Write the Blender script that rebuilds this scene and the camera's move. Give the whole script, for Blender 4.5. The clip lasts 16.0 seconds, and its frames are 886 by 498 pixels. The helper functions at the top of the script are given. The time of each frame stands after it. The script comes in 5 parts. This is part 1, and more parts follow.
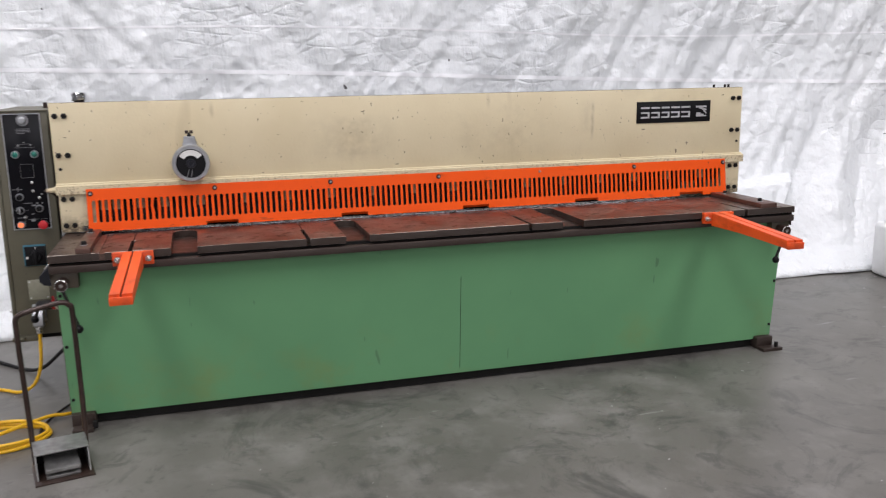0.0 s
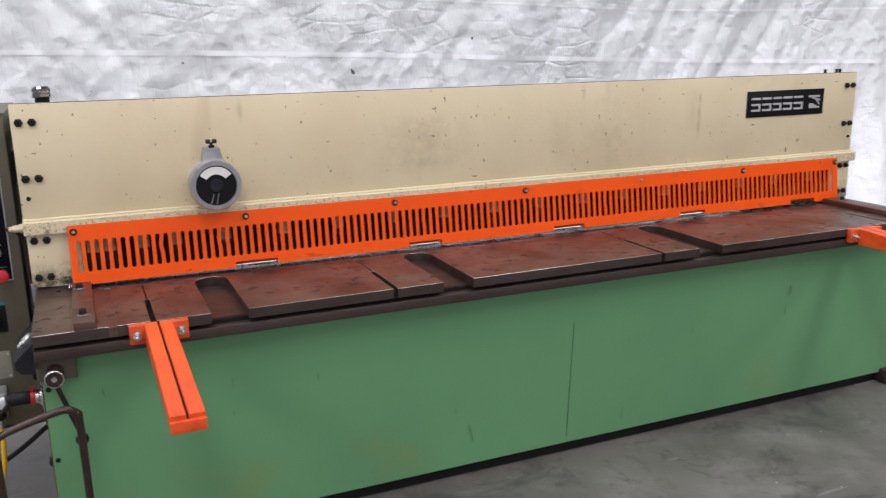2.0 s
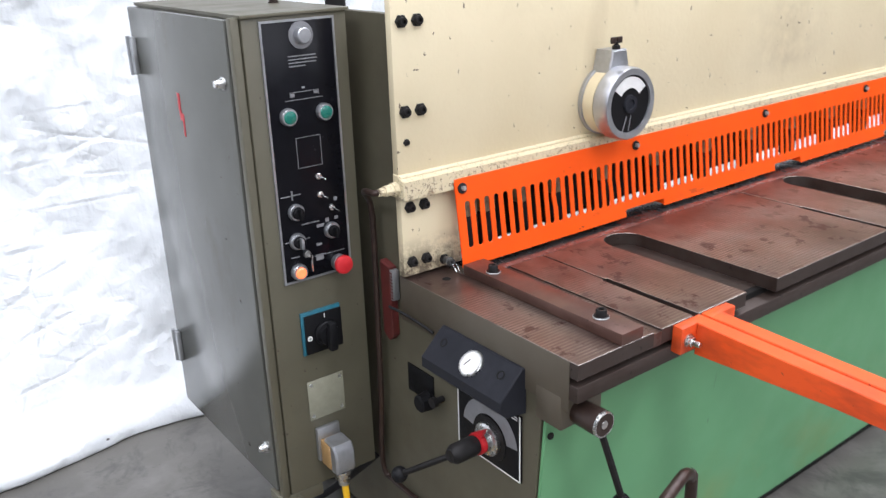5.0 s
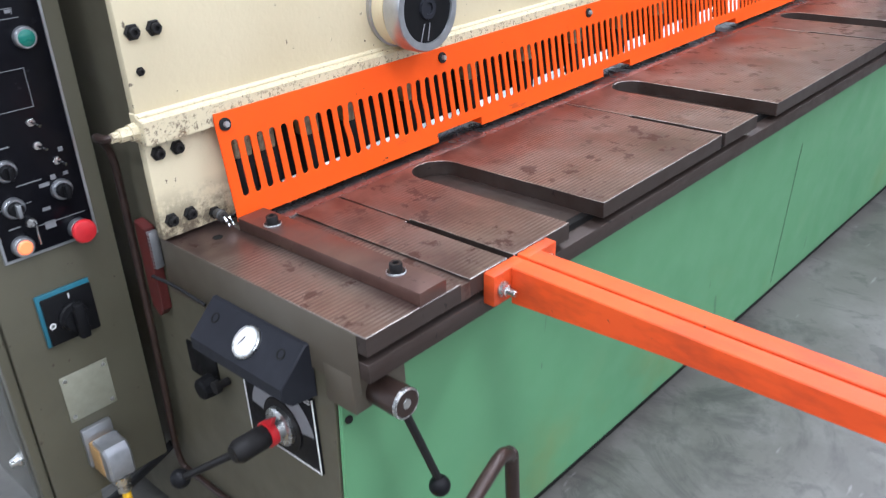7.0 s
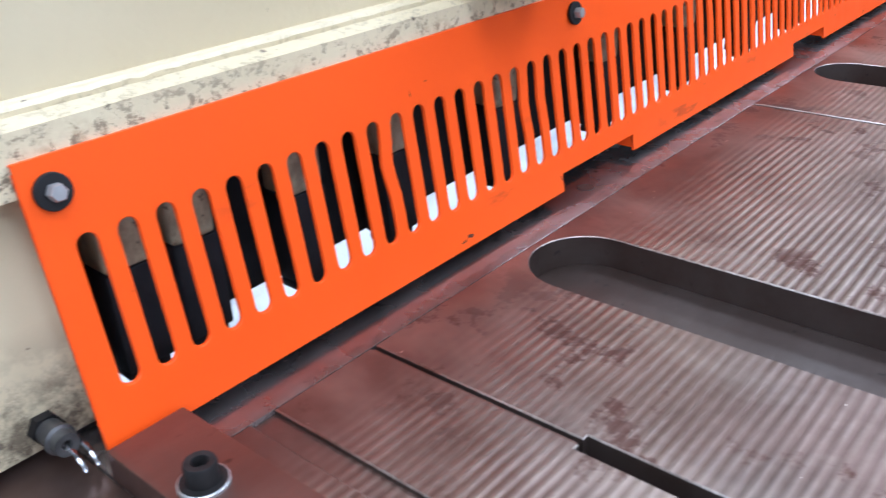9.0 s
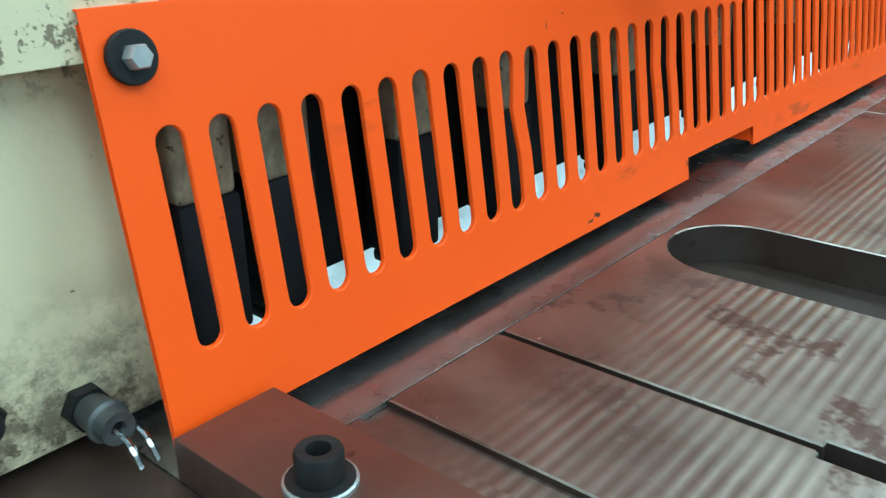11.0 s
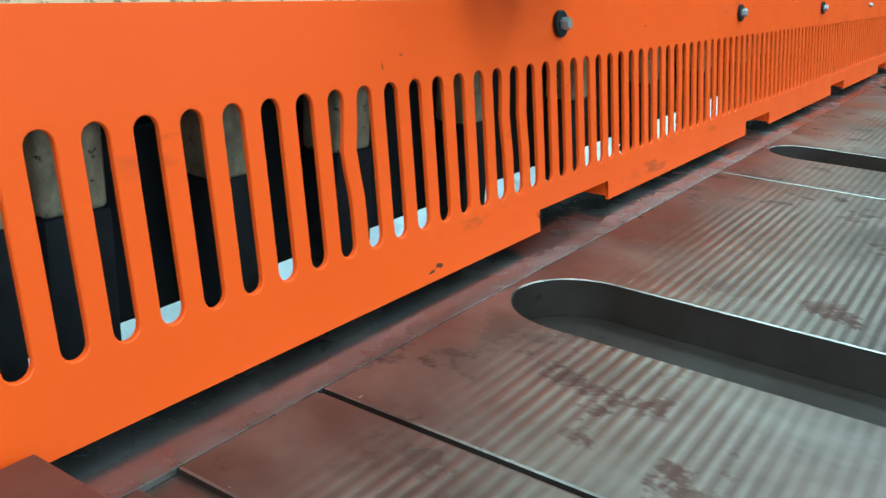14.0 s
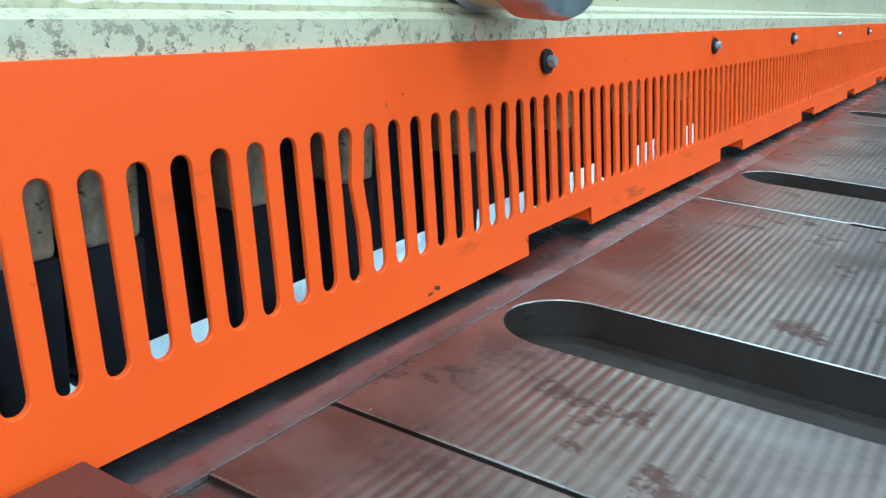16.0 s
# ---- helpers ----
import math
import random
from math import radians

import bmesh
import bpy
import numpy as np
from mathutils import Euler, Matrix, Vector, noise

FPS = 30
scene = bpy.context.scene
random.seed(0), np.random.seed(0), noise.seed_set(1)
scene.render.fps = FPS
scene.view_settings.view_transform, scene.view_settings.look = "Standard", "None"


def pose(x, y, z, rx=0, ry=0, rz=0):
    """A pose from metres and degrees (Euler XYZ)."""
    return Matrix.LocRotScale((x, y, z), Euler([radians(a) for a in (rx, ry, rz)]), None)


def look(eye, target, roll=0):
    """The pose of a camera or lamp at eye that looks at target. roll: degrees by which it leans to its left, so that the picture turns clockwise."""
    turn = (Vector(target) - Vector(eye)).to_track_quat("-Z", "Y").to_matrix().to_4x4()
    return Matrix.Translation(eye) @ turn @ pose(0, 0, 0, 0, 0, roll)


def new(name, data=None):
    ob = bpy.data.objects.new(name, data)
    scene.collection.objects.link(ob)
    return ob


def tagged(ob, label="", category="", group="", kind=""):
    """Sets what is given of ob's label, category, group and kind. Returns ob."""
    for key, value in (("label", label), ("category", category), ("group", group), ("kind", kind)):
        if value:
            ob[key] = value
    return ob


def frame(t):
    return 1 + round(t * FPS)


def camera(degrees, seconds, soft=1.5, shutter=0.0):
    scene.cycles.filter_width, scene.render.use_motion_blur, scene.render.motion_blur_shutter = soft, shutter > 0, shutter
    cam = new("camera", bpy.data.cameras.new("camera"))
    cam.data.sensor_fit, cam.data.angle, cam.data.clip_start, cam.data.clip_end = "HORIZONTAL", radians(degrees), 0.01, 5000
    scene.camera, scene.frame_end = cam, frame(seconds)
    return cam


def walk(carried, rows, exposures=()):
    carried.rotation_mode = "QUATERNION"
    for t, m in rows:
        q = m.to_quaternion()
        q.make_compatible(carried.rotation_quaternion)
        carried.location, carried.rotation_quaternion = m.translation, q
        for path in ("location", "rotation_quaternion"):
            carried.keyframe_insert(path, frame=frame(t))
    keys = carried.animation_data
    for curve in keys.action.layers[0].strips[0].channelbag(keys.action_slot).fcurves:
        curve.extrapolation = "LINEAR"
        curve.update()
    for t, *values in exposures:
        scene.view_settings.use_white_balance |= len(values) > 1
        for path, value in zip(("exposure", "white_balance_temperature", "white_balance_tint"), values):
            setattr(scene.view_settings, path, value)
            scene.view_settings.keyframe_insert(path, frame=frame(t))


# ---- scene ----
cam = camera(55.0, 16.0, soft=1.2, shutter=0.3)
PATH = [
    (0, (0.594, -3.83, 1.393), (1.125, -1.946, 0.983), -0.9),
    (0.5, (0.582, -3.508, 1.388), (1.238, -1.666, 0.967), -0.5),
    (1, (0.489, -3.258, 1.395), (1.24, -1.455, 0.965), -0.6),
    (1.5, (0.313, -2.992, 1.431), (1.078, -1.202, 0.973), -1.0),
    (2, (0.167, -2.7, 1.438), (0.932, -0.913, 0.967), -0.9),
    (2.5, (-0.057, -2.419, 1.432), (0.713, -0.638, 0.947), -0.7),
    (3, (-0.255, -2.137, 1.439), (0.512, -0.365, 0.913), -0.8),
    (3.5, (-0.37, -1.815, 1.436), (0.387, -0.056, 0.86), -1.2),
    (3.7, (-0.447, -1.697, 1.439), (0.309, 0.057, 0.845), -1.3),
    (5.8, (-0.946, -1.195, 1.344), (0.375, 0.065, 0.528), -1.9),
    (6, (-0.93, -1.194, 1.342), (0.408, 0.028, 0.495), -2.0),
    (6.5, (-0.766, -1.248, 1.335), (0.56, -0.028, 0.467), -2.8),
    (7, (-0.576, -1.144, 1.306), (0.712, 0.109, 0.428), -3.2),
    (7.5, (-0.362, -0.974, 1.306), (0.899, 0.301, 0.42), -3.8),
    (8, (-0.15, -0.771, 1.223), (1.091, 0.534, 0.353), -4.3),
    (8.5, (-0.017, -0.55, 1.095), (1.276, 0.7, 0.22), -3.8),
    (9, (-0.047, -0.421, 1.072), (1.287, 0.768, 0.174), -3.1),
    (9.5, (-0.113, -0.365, 1.056), (1.227, 0.816, 0.156), -3.2),
    (11.8, (-0.011, -0.279, 0.934), (1.441, 0.917, 0.255), 1.0),
    (12, (-0.012, -0.279, 0.938), (1.454, 0.9, 0.258), 1.3),
    (12.5, (-0.017, -0.285, 0.941), (1.468, 0.877, 0.273), 1.4),
    (13, (-0.024, -0.284, 0.95), (1.475, 0.859, 0.283), 1.8),
    (13.5, (-0.008, -0.283, 0.947), (1.519, 0.833, 0.297), 2.0),
    (14, (0.007, -0.301, 0.947), (1.595, 0.737, 0.313), 2.9),
    (14.5, (0.008, -0.31, 0.957), (1.626, 0.688, 0.336), 3.5),
    (15, (0.002, -0.317, 0.96), (1.644, 0.651, 0.352), 3.6),
    (15.5, (-0.02, -0.322, 0.964), (1.621, 0.657, 0.372), 3.2),
    (16, (-0.033, -0.312, 0.963), (1.591, 0.696, 0.374), 3.2),
]
EXPOSURES = [(0.0, -0.36, 6600, 17), (3.5, -0.22, 6400, 18), (6.0, 0.48, 6000, 12), (8.5, 0.30, 5400, 12), (9.7, 0.26, 5200, 6), (11.8, 0.06, 4800, -34), (14.0, 0.15, 4650, -29), (16.0, 0.20, 4500, -19)]
walk(cam, [(t, look(eye, target, roll)) for t, eye, target, roll in PATH], EXPOSURES)

# ---------------------------------------------------------------- light
world = bpy.data.worlds.new("hall_sky")
scene.world = world
world.use_nodes = True
wn, wl = world.node_tree.nodes, world.node_tree.links
sky = wn.new("ShaderNodeTexSky")
sky.sky_type, sky.sun_disc = "NISHITA", False
sky.sun_elevation, sky.sun_rotation = radians(50), radians(200)
wl.new(sky.outputs[0], wn["Background"].inputs[0])
wn["Background"].inputs[1].default_value = 0.1

SKYLIGHTS = [(-6.0, 480.0), (-1.0, 480.0), (4.0, 480.0), (9.0, 480.0)]
CEILING_Z = 6.5
SOUTH, WEST = -10.0, -9.0
for lx, watts in SKYLIGHTS:
    lamp = bpy.data.lights.new("skylight", "AREA")
    lamp.shape, lamp.size, lamp.size_y, lamp.energy = "RECTANGLE", 1.6, 11.0, watts
    lamp.color = (0.98, 0.99, 1.0)
    new("skylight", lamp).matrix_world = pose(lx, -3.5, CEILING_Z + 0.05)
# tall windows in the wall opposite the machine, and one at its end
WINDOWS = [(-5.0, 5.0), (1.5, 5.0), (8.0, 5.0)]
WIN_Z0, WIN_Z1 = 2.3, 5.3
for wx, width in WINDOWS:
    lamp = bpy.data.lights.new("window_light", "AREA")
    lamp.shape, lamp.size, lamp.size_y, lamp.energy = "RECTANGLE", width - 0.1, WIN_Z1 - WIN_Z0 - 0.1, 130.0
    lamp.color = (0.99, 0.995, 1.0)
    new("window_light", lamp).matrix_world = pose(wx, SOUTH - 0.05, (WIN_Z0 + WIN_Z1) / 2, 90, 0, 0)
lamp = bpy.data.lights.new("window_light", "AREA")
lamp.shape, lamp.size, lamp.size_y, lamp.energy = "RECTANGLE", 5.9, WIN_Z1 - WIN_Z0 - 0.1, 90.0
lamp.color = (0.95, 0.98, 1.0)
new("window_light", lamp).matrix_world = pose(WEST - 0.05, -3.0, (WIN_Z0 + WIN_Z1) / 2, 90, 0, -90)

# ---------------------------------------------------------------- materials
class Shader:
    """A small builder for one node material."""

    def __init__(self, name):
        self.mat = bpy.data.materials.new(name)
        self.mat.use_nodes = True
        self.n, self.l = self.mat.node_tree.nodes, self.mat.node_tree.links
        self.bsdf = self.n["Principled BSDF"]
        self.co = self.n.new("ShaderNodeTexCoord").outputs["Object"]

    def put(self, socket, value):
        if hasattr(value, "is_linked"):
            self.l.new(value, socket)
        elif isinstance(value, tuple):
            socket.default_value = (*value, 1.0)[:4] if len(socket.default_value) == 4 else value
        else:
            socket.default_value = value

    def scaled(self, sx, sy, sz, turn=(0, 0, 0), co=None):
        m = self.n.new("ShaderNodeMapping")
        self.l.new(co or self.co, m.inputs[0])
        m.inputs["Rotation"].default_value = [radians(a) for a in turn]
        m.inputs["Scale"].default_value = (sx, sy, sz)
        return m.outputs[0]

    def noise(self, scale, detail=4.0, rough=0.55, co=None, warp=0.0):
        t = self.n.new("ShaderNodeTexNoise")
        self.l.new(co or self.co, t.inputs["Vector"])
        t.inputs["Scale"].default_value, t.inputs["Detail"].default_value = scale, detail
        t.inputs["Roughness"].default_value, t.inputs["Distortion"].default_value = rough, warp
        return t.outputs["Fac"]

    def cells(self, scale, co=None, feature="F1", random=1.0):
        t = self.n.new("ShaderNodeTexVoronoi")
        t.feature = feature
        self.l.new(co or self.co, t.inputs["Vector"])
        t.inputs["Scale"].default_value = scale
        t.inputs["Randomness"].default_value = random
        return t.outputs["Distance"]

    def bands(self, scale, axis="Y", warp=0.0):
        t = self.n.new("ShaderNodeTexWave")
        t.bands_direction = axis
        self.l.new(self.co, t.inputs["Vector"])
        t.inputs["Scale"].default_value, t.inputs["Distortion"].default_value = scale, warp
        t.inputs["Detail"].default_value, t.inputs["Detail Scale"].default_value = 2.0, 0.4
        return t.outputs["Fac"]

    def span(self, value, lo, hi, a=0.0, b=1.0):
        m = self.n.new("ShaderNodeMapRange")
        self.put(m.inputs[0], value)
        for k, v in zip((1, 2, 3, 4), (lo, hi, a, b)):
            m.inputs[k].default_value = v
        return m.outputs[0]

    def math(self, op, a, b=0.5):
        m = self.n.new("ShaderNodeMath")
        m.operation = op
        self.put(m.inputs[0], a), self.put(m.inputs[1], b)
        return m.outputs[0]

    def mix(self, fac, a, b):
        m = self.n.new("ShaderNodeMix")
        m.data_type = "RGBA"
        self.put(m.inputs[0], fac), self.put(m.inputs[6], a), self.put(m.inputs[7], b)
        return m.outputs[2]

    def axis(self, k):
        m = self.n.new("ShaderNodeSeparateXYZ")
        self.l.new(self.co, m.inputs[0])
        return m.outputs[k]

    def bump(self, height, strength=0.3, depth=0.001, after=None):
        b = self.n.new("ShaderNodeBump")
        self.put(b.inputs["Height"], height)
        b.inputs["Strength"].default_value, b.inputs["Distance"].default_value = strength, depth
        if after:
            self.l.new(after, b.inputs["Normal"])
        return b.outputs[0]

    def done(self, color, rough=0.5, metal=0.0, normal=None, spec=None):
        self.put(self.bsdf.inputs["Base Color"], color)
        self.put(self.bsdf.inputs["Roughness"], rough)
        self.put(self.bsdf.inputs["Metallic"], metal)
        if normal:
            self.l.new(normal, self.bsdf.inputs["Normal"])
        if spec is not None:
            self.bsdf.inputs["Specular IOR Level"].default_value = spec
        return self.mat


def plain(name, color, rough=0.5, metal=0.0, grain=60.0, vary=0.25, bump=0.15):
    s = Shader(name)
    n = s.noise(grain, 4)
    big = s.noise(grain * 0.12, 3)
    f = s.math("MULTIPLY", n, big)
    dark = tuple(c * (1 - vary) for c in color)
    light = tuple(min(1, c * (1 + vary)) for c in color)
    c = s.mix(s.span(f, 0.12, 0.4), dark, light)
    return s.done(c, s.span(n, 0.3, 0.7, rough * 0.85, min(1, rough * 1.15)), metal, s.bump(n, bump, 0.0006))


def cream_paint():
    s = Shader("cream_paint")
    base = s.mix(s.span(s.noise(2.2, 4), 0.35, 0.7), (0.69, 0.605, 0.41), (0.61, 0.52, 0.335))
    # grimy smears, some running down
    smear = s.math("MULTIPLY", s.span(s.noise(1.6, 5, 0.6), 0.52, 0.75), s.span(s.noise(9, 6, 0.7), 0.4, 0.7))
    c = s.mix(s.math("MULTIPLY", smear, 0.55), base, (0.25, 0.19, 0.12))
    x, zz = s.axis(0), s.axis(2)
    for sx, width, z0, z1, k in ((1.93, 0.012, 1.22, 1.285, 0.5), (2.47, 0.012, 1.05, 1.24, 0.45), (2.44, 0.05, 1.08, 1.25, 0.16), (1.28, 0.22, 1.0, 1.2, 0.25), (0.66, 0.012, 1.2, 1.28, 0.35)):
        near = s.span(s.math("ABSOLUTE", s.math("SUBTRACT", s.math("ADD", x, s.math("MULTIPLY", s.noise(14, 3), 0.02)), sx)), 0.0, width, 1.0, 0.0)
        tall = s.math("MULTIPLY", s.span(zz, z0 - 0.01, z0 + 0.03), s.span(zz, z1 + 0.01, z1 - 0.03))
        c = s.mix(s.math("MULTIPLY", s.math("MULTIPLY", near, tall), s.math("MULTIPLY", s.span(s.noise(22, 4), 0.25, 0.6), k)), c, (0.20, 0.15, 0.10))
    drip = s.span(s.noise(9, 2, 0.4, s.scaled(1.0, 1.0, 0.14)), 0.69, 0.78)
    c = s.mix(s.math("MULTIPLY", drip, 0.35), c, (0.30, 0.22, 0.13))
    # short dark scratches and chips down to primer
    def dashes(scale, sx, sz, turn, size, share):
        co = s.scaled(sx, 1, sz, (0, turn, 0))
        d = s.math("ADD", s.cells(scale, co), s.math("MULTIPLY", s.math("SUBTRACT", s.noise(scale * 5, 3, 0.7), 0.5), size * 5.0))
        big = s.span(s.noise(scale * 0.9, 0, 0.3, co), share, share + 0.22, 0.0, size * 1.6)
        return s.span(s.math("SUBTRACT", d, big), 0.012, -0.004)
    chips = s.math("MAXIMUM", dashes(26, 1, 0.36, 24, 0.07, 0.515), dashes(34, 0.4, 1.2, -18, 0.075, 0.525))
    chips = s.math("MAXIMUM", chips, dashes(60, 1, 0.5, 8, 0.10, 0.52))
    for scale, sx, sz, turn, size, share in ((9, 1, 0.10, 20, 0.018, 0.50), (13, 1, 0.12, -24, 0.016, 0.52), (11, 0.10, 1, 10, 0.015, 0.54), (19, 1, 0.16, 38, 0.022, 0.52)):
        chips = s.math("MAXIMUM", chips, dashes(scale, sx, sz, turn, size, share))
    c = s.mix(s.math("MULTIPLY", chips, 0.85), c, (0.10, 0.072, 0.05))
    # chipped lower lip and edges
    z = s.axis(2)
    low = s.math("MULTIPLY", s.span(z, 0.955, 0.925), s.span(z, 0.89, 0.905))
    foot = s.span(z, 0.80, 0.75)
    worn = s.math("MULTIPLY", s.math("MAXIMUM", low, foot), s.span(s.noise(130, 6, 0.75), 0.54, 0.575))
    c = s.mix(s.math("MULTIPLY", worn, 0.8), c, (0.13, 0.085, 0.055))
    grime = s.math("MULTIPLY", s.span(z, 0.825, 0.755), s.span(s.noise(38, 6, 0.75), 0.40, 0.56))
    c = s.mix(s.math("MULTIPLY", grime, 0.85), c, (0.10, 0.075, 0.05))
    rust = s.math("MULTIPLY", s.math("MULTIPLY", s.span(z, 0.945, 0.915), s.span(z, 0.895, 0.905)), s.math("MULTIPLY", s.span(s.noise(30, 5, 0.7), 0.52, 0.66), s.span(s.noise(160, 4, 0.7), 0.42, 0.6)))
    c = s.mix(s.math("MULTIPLY", rust, 0.75), c, (0.20, 0.085, 0.025))
    h = s.math("SUBTRACT", s.noise(75, 3), s.math("MULTIPLY", s.math("MAXIMUM", chips, worn), 0.8))
    return s.done(c, s.span(smear, 0, 1, 0.42, 0.62), 0.0, s.bump(h, 0.6, 0.0014))


def shaded_cream():
    """Cream plunger enamel, chipped; dark blotches carry stains and the shade behind the guard."""
    s = Shader("shaded_cream_enamel")
    c = s.mix(s.span(s.noise(14, 4), 0.35, 0.65), (0.56, 0.48, 0.34), (0.40, 0.33, 0.22))
    stain_shade = s.span(s.noise(42, 5, 0.7, s.scaled(1, 1, 0.6)), 0.42, 0.60)
    c = s.mix(s.math("MULTIPLY", stain_shade, 0.6), c, (0.075, 0.055, 0.038))
    chip = s.span(s.noise(150, 4, 0.7), 0.62, 0.67)
    c = s.mix(chip, c, (0.05, 0.035, 0.025))
    return s.done(c, s.span(stain_shade, 0, 1, 0.5, 0.3), 0.0, s.bump(s.noise(120, 3), 0.3, 0.0008))


def orange_paint():
    s = Shader("orange_paint")
    c = s.mix(s.span(s.noise(3.0, 3), 0.3, 0.7), (0.87, 0.098, 0.006), (0.80, 0.084, 0.005))
    scuff = s.math("MULTIPLY", s.span(s.noise(26, 4, 0.6, s.scaled(0.5, 1, 1.6)), 0.60, 0.68), s.span(s.noise(5, 3), 0.5, 0.62))
    c = s.mix(s.math("MULTIPLY", scuff, 0.6), c, (0.25, 0.05, 0.02))
    nick = s.span(s.noise(60, 2, 0.5, None, 0.7), 0.755, 0.77)
    c = s.mix(nick, c, (0.09, 0.03, 0.02))
    n = s.noise(180, 2)
    return s.done(c, s.span(s.noise(14, 4), 0.3, 0.7, 0.34, 0.46), 0.0, s.bump(n, 0.08, 0.0004), 0.18)


def arm_paint():
    s = Shader("arm_orange")
    c = s.mix(s.span(s.noise(5.0, 4), 0.3, 0.7), (0.86, 0.105, 0.014), (0.74, 0.075, 0.011))
    grime = s.math("MULTIPLY", s.span(s.noise(11, 5, 0.65, s.scaled(1, 0.35, 1)), 0.46, 0.68), 0.7)
    c = s.mix(grime, c, (0.27, 0.032, 0.012))
    wear = s.span(s.noise(70, 4, 0.7), 0.68, 0.72)
    c = s.mix(wear, c, (0.10, 0.03, 0.02))
    return s.done(c, 0.42, 0.0, s.bump(s.noise(120, 3), 0.2, 0.0006))


def green_paint():
    s = Shader("green_paint")
    c = s.mix(s.span(s.noise(1.5, 4), 0.3, 0.7), (0.132, 0.330, 0.155), (0.112, 0.290, 0.138))
    z = s.axis(2)
    rust = s.math("MULTIPLY", s.span(s.noise(2.6, 5, 0.65), 0.54, 0.72), s.span(z, 0.36, 0.12))
    c = s.mix(s.math("MULTIPLY", rust, 0.5), c, (0.20, 0.24, 0.07))
    scratch = s.span(s.noise(22, 2, 0.5, s.scaled(1, 1, 0.2, (0, 12, 0)), 0.4), 0.735, 0.75)
    c = s.mix(s.math("MULTIPLY", scratch, 0.5), c, (0.05, 0.11, 0.06))
    n = s.noise(7, 3)
    return s.done(c, s.span(s.noise(9, 4), 0.3, 0.7, 0.38, 0.52), 0.0, s.bump(n, 0.12, 0.002))


def khaki_paint(name="khaki_paint", a=(0.112, 0.104, 0.071), b=(0.086, 0.078, 0.052), r0=0.40, r1=0.55):
    s = Shader(name)
    c = s.mix(s.span(s.noise(3.0, 5), 0.3, 0.7), a, b)
    grime = s.span(s.noise(6, 6, 0.7, s.scaled(1, 1, 0.5)), 0.55, 0.75)
    c = s.mix(s.math("MULTIPLY", grime, 0.5), c, (0.065, 0.055, 0.035))
    chip = s.span(s.noise(50, 3, 0.6), 0.72, 0.74)
    c = s.mix(chip, c, (0.05, 0.035, 0.025))
    return s.done(c, s.span(s.noise(12, 4), 0.3, 0.7, r0, r1), 0.0, s.bump(s.noise(140, 3), 0.15, 0.0006))


def table_steel():
    """Old machined bed: brown oxide film, planer ridges along x, worn bright in patches."""
    s = Shader("table_steel")
    ridge = s.bands(37.5, "Y", 0.2)
    patch = s.span(s.noise(5.0, 4, 0.6), 0.36, 0.62, 0.10, 1.0)
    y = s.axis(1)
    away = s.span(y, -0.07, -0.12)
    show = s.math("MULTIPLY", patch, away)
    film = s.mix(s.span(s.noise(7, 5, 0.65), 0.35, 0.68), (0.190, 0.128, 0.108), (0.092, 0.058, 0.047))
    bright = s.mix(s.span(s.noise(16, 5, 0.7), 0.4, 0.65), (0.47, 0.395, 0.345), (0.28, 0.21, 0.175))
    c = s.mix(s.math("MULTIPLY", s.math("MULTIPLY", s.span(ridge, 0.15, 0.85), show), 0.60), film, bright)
    rub = s.math("MULTIPLY", s.span(s.noise(3.2, 5, 0.6, s.scaled(1, 0.8, 1), 0.8), 0.52, 0.66), 0.55)
    c = s.mix(rub, c, (0.36, 0.30, 0.255))
    spot = s.math("MULTIPLY", s.span(s.noise(24, 4, 0.65), 0.57, 0.63), s.span(s.noise(6, 2), 0.42, 0.56))
    c = s.mix(s.math("MULTIPLY", spot, 0.8), c, (0.075, 0.030, 0.022))
    fleck = s.span(s.noise(130, 2), 0.77, 0.79)
    c = s.mix(fleck, c, (0.5, 0.42, 0.36))
    h = s.math("MULTIPLY", ridge, show)
    nor = s.bump(h, 0.32, 0.0012)
    nor = s.bump(s.noise(210, 3), 0.12, 0.0004, nor)
    r = s.math("ADD", s.span(s.noise(9, 5), 0.3, 0.7, 0.28, 0.44), s.math("MULTIPLY", spot, 0.2))
    return s.done(c, r, 0.82, nor)


def edge_steel(name, color, rough, metal, stain=(0.09, 0.05, 0.035)):
    s = Shader(name)
    streak = s.noise(8, 5, 0.65, s.scaled(0.35, 1, 1))
    c = s.mix(s.span(streak, 0.4, 0.7), color, stain)
    c = s.mix(s.span(s.noise(70, 3), 0.66, 0.72), c, tuple(v * 0.4 for v in color))
    return s.done(c, s.span(s.noise(20, 4), 0.3, 0.7, rough - 0.06, rough + 0.1), metal, s.bump(s.noise(150, 3), 0.2, 0.0005))


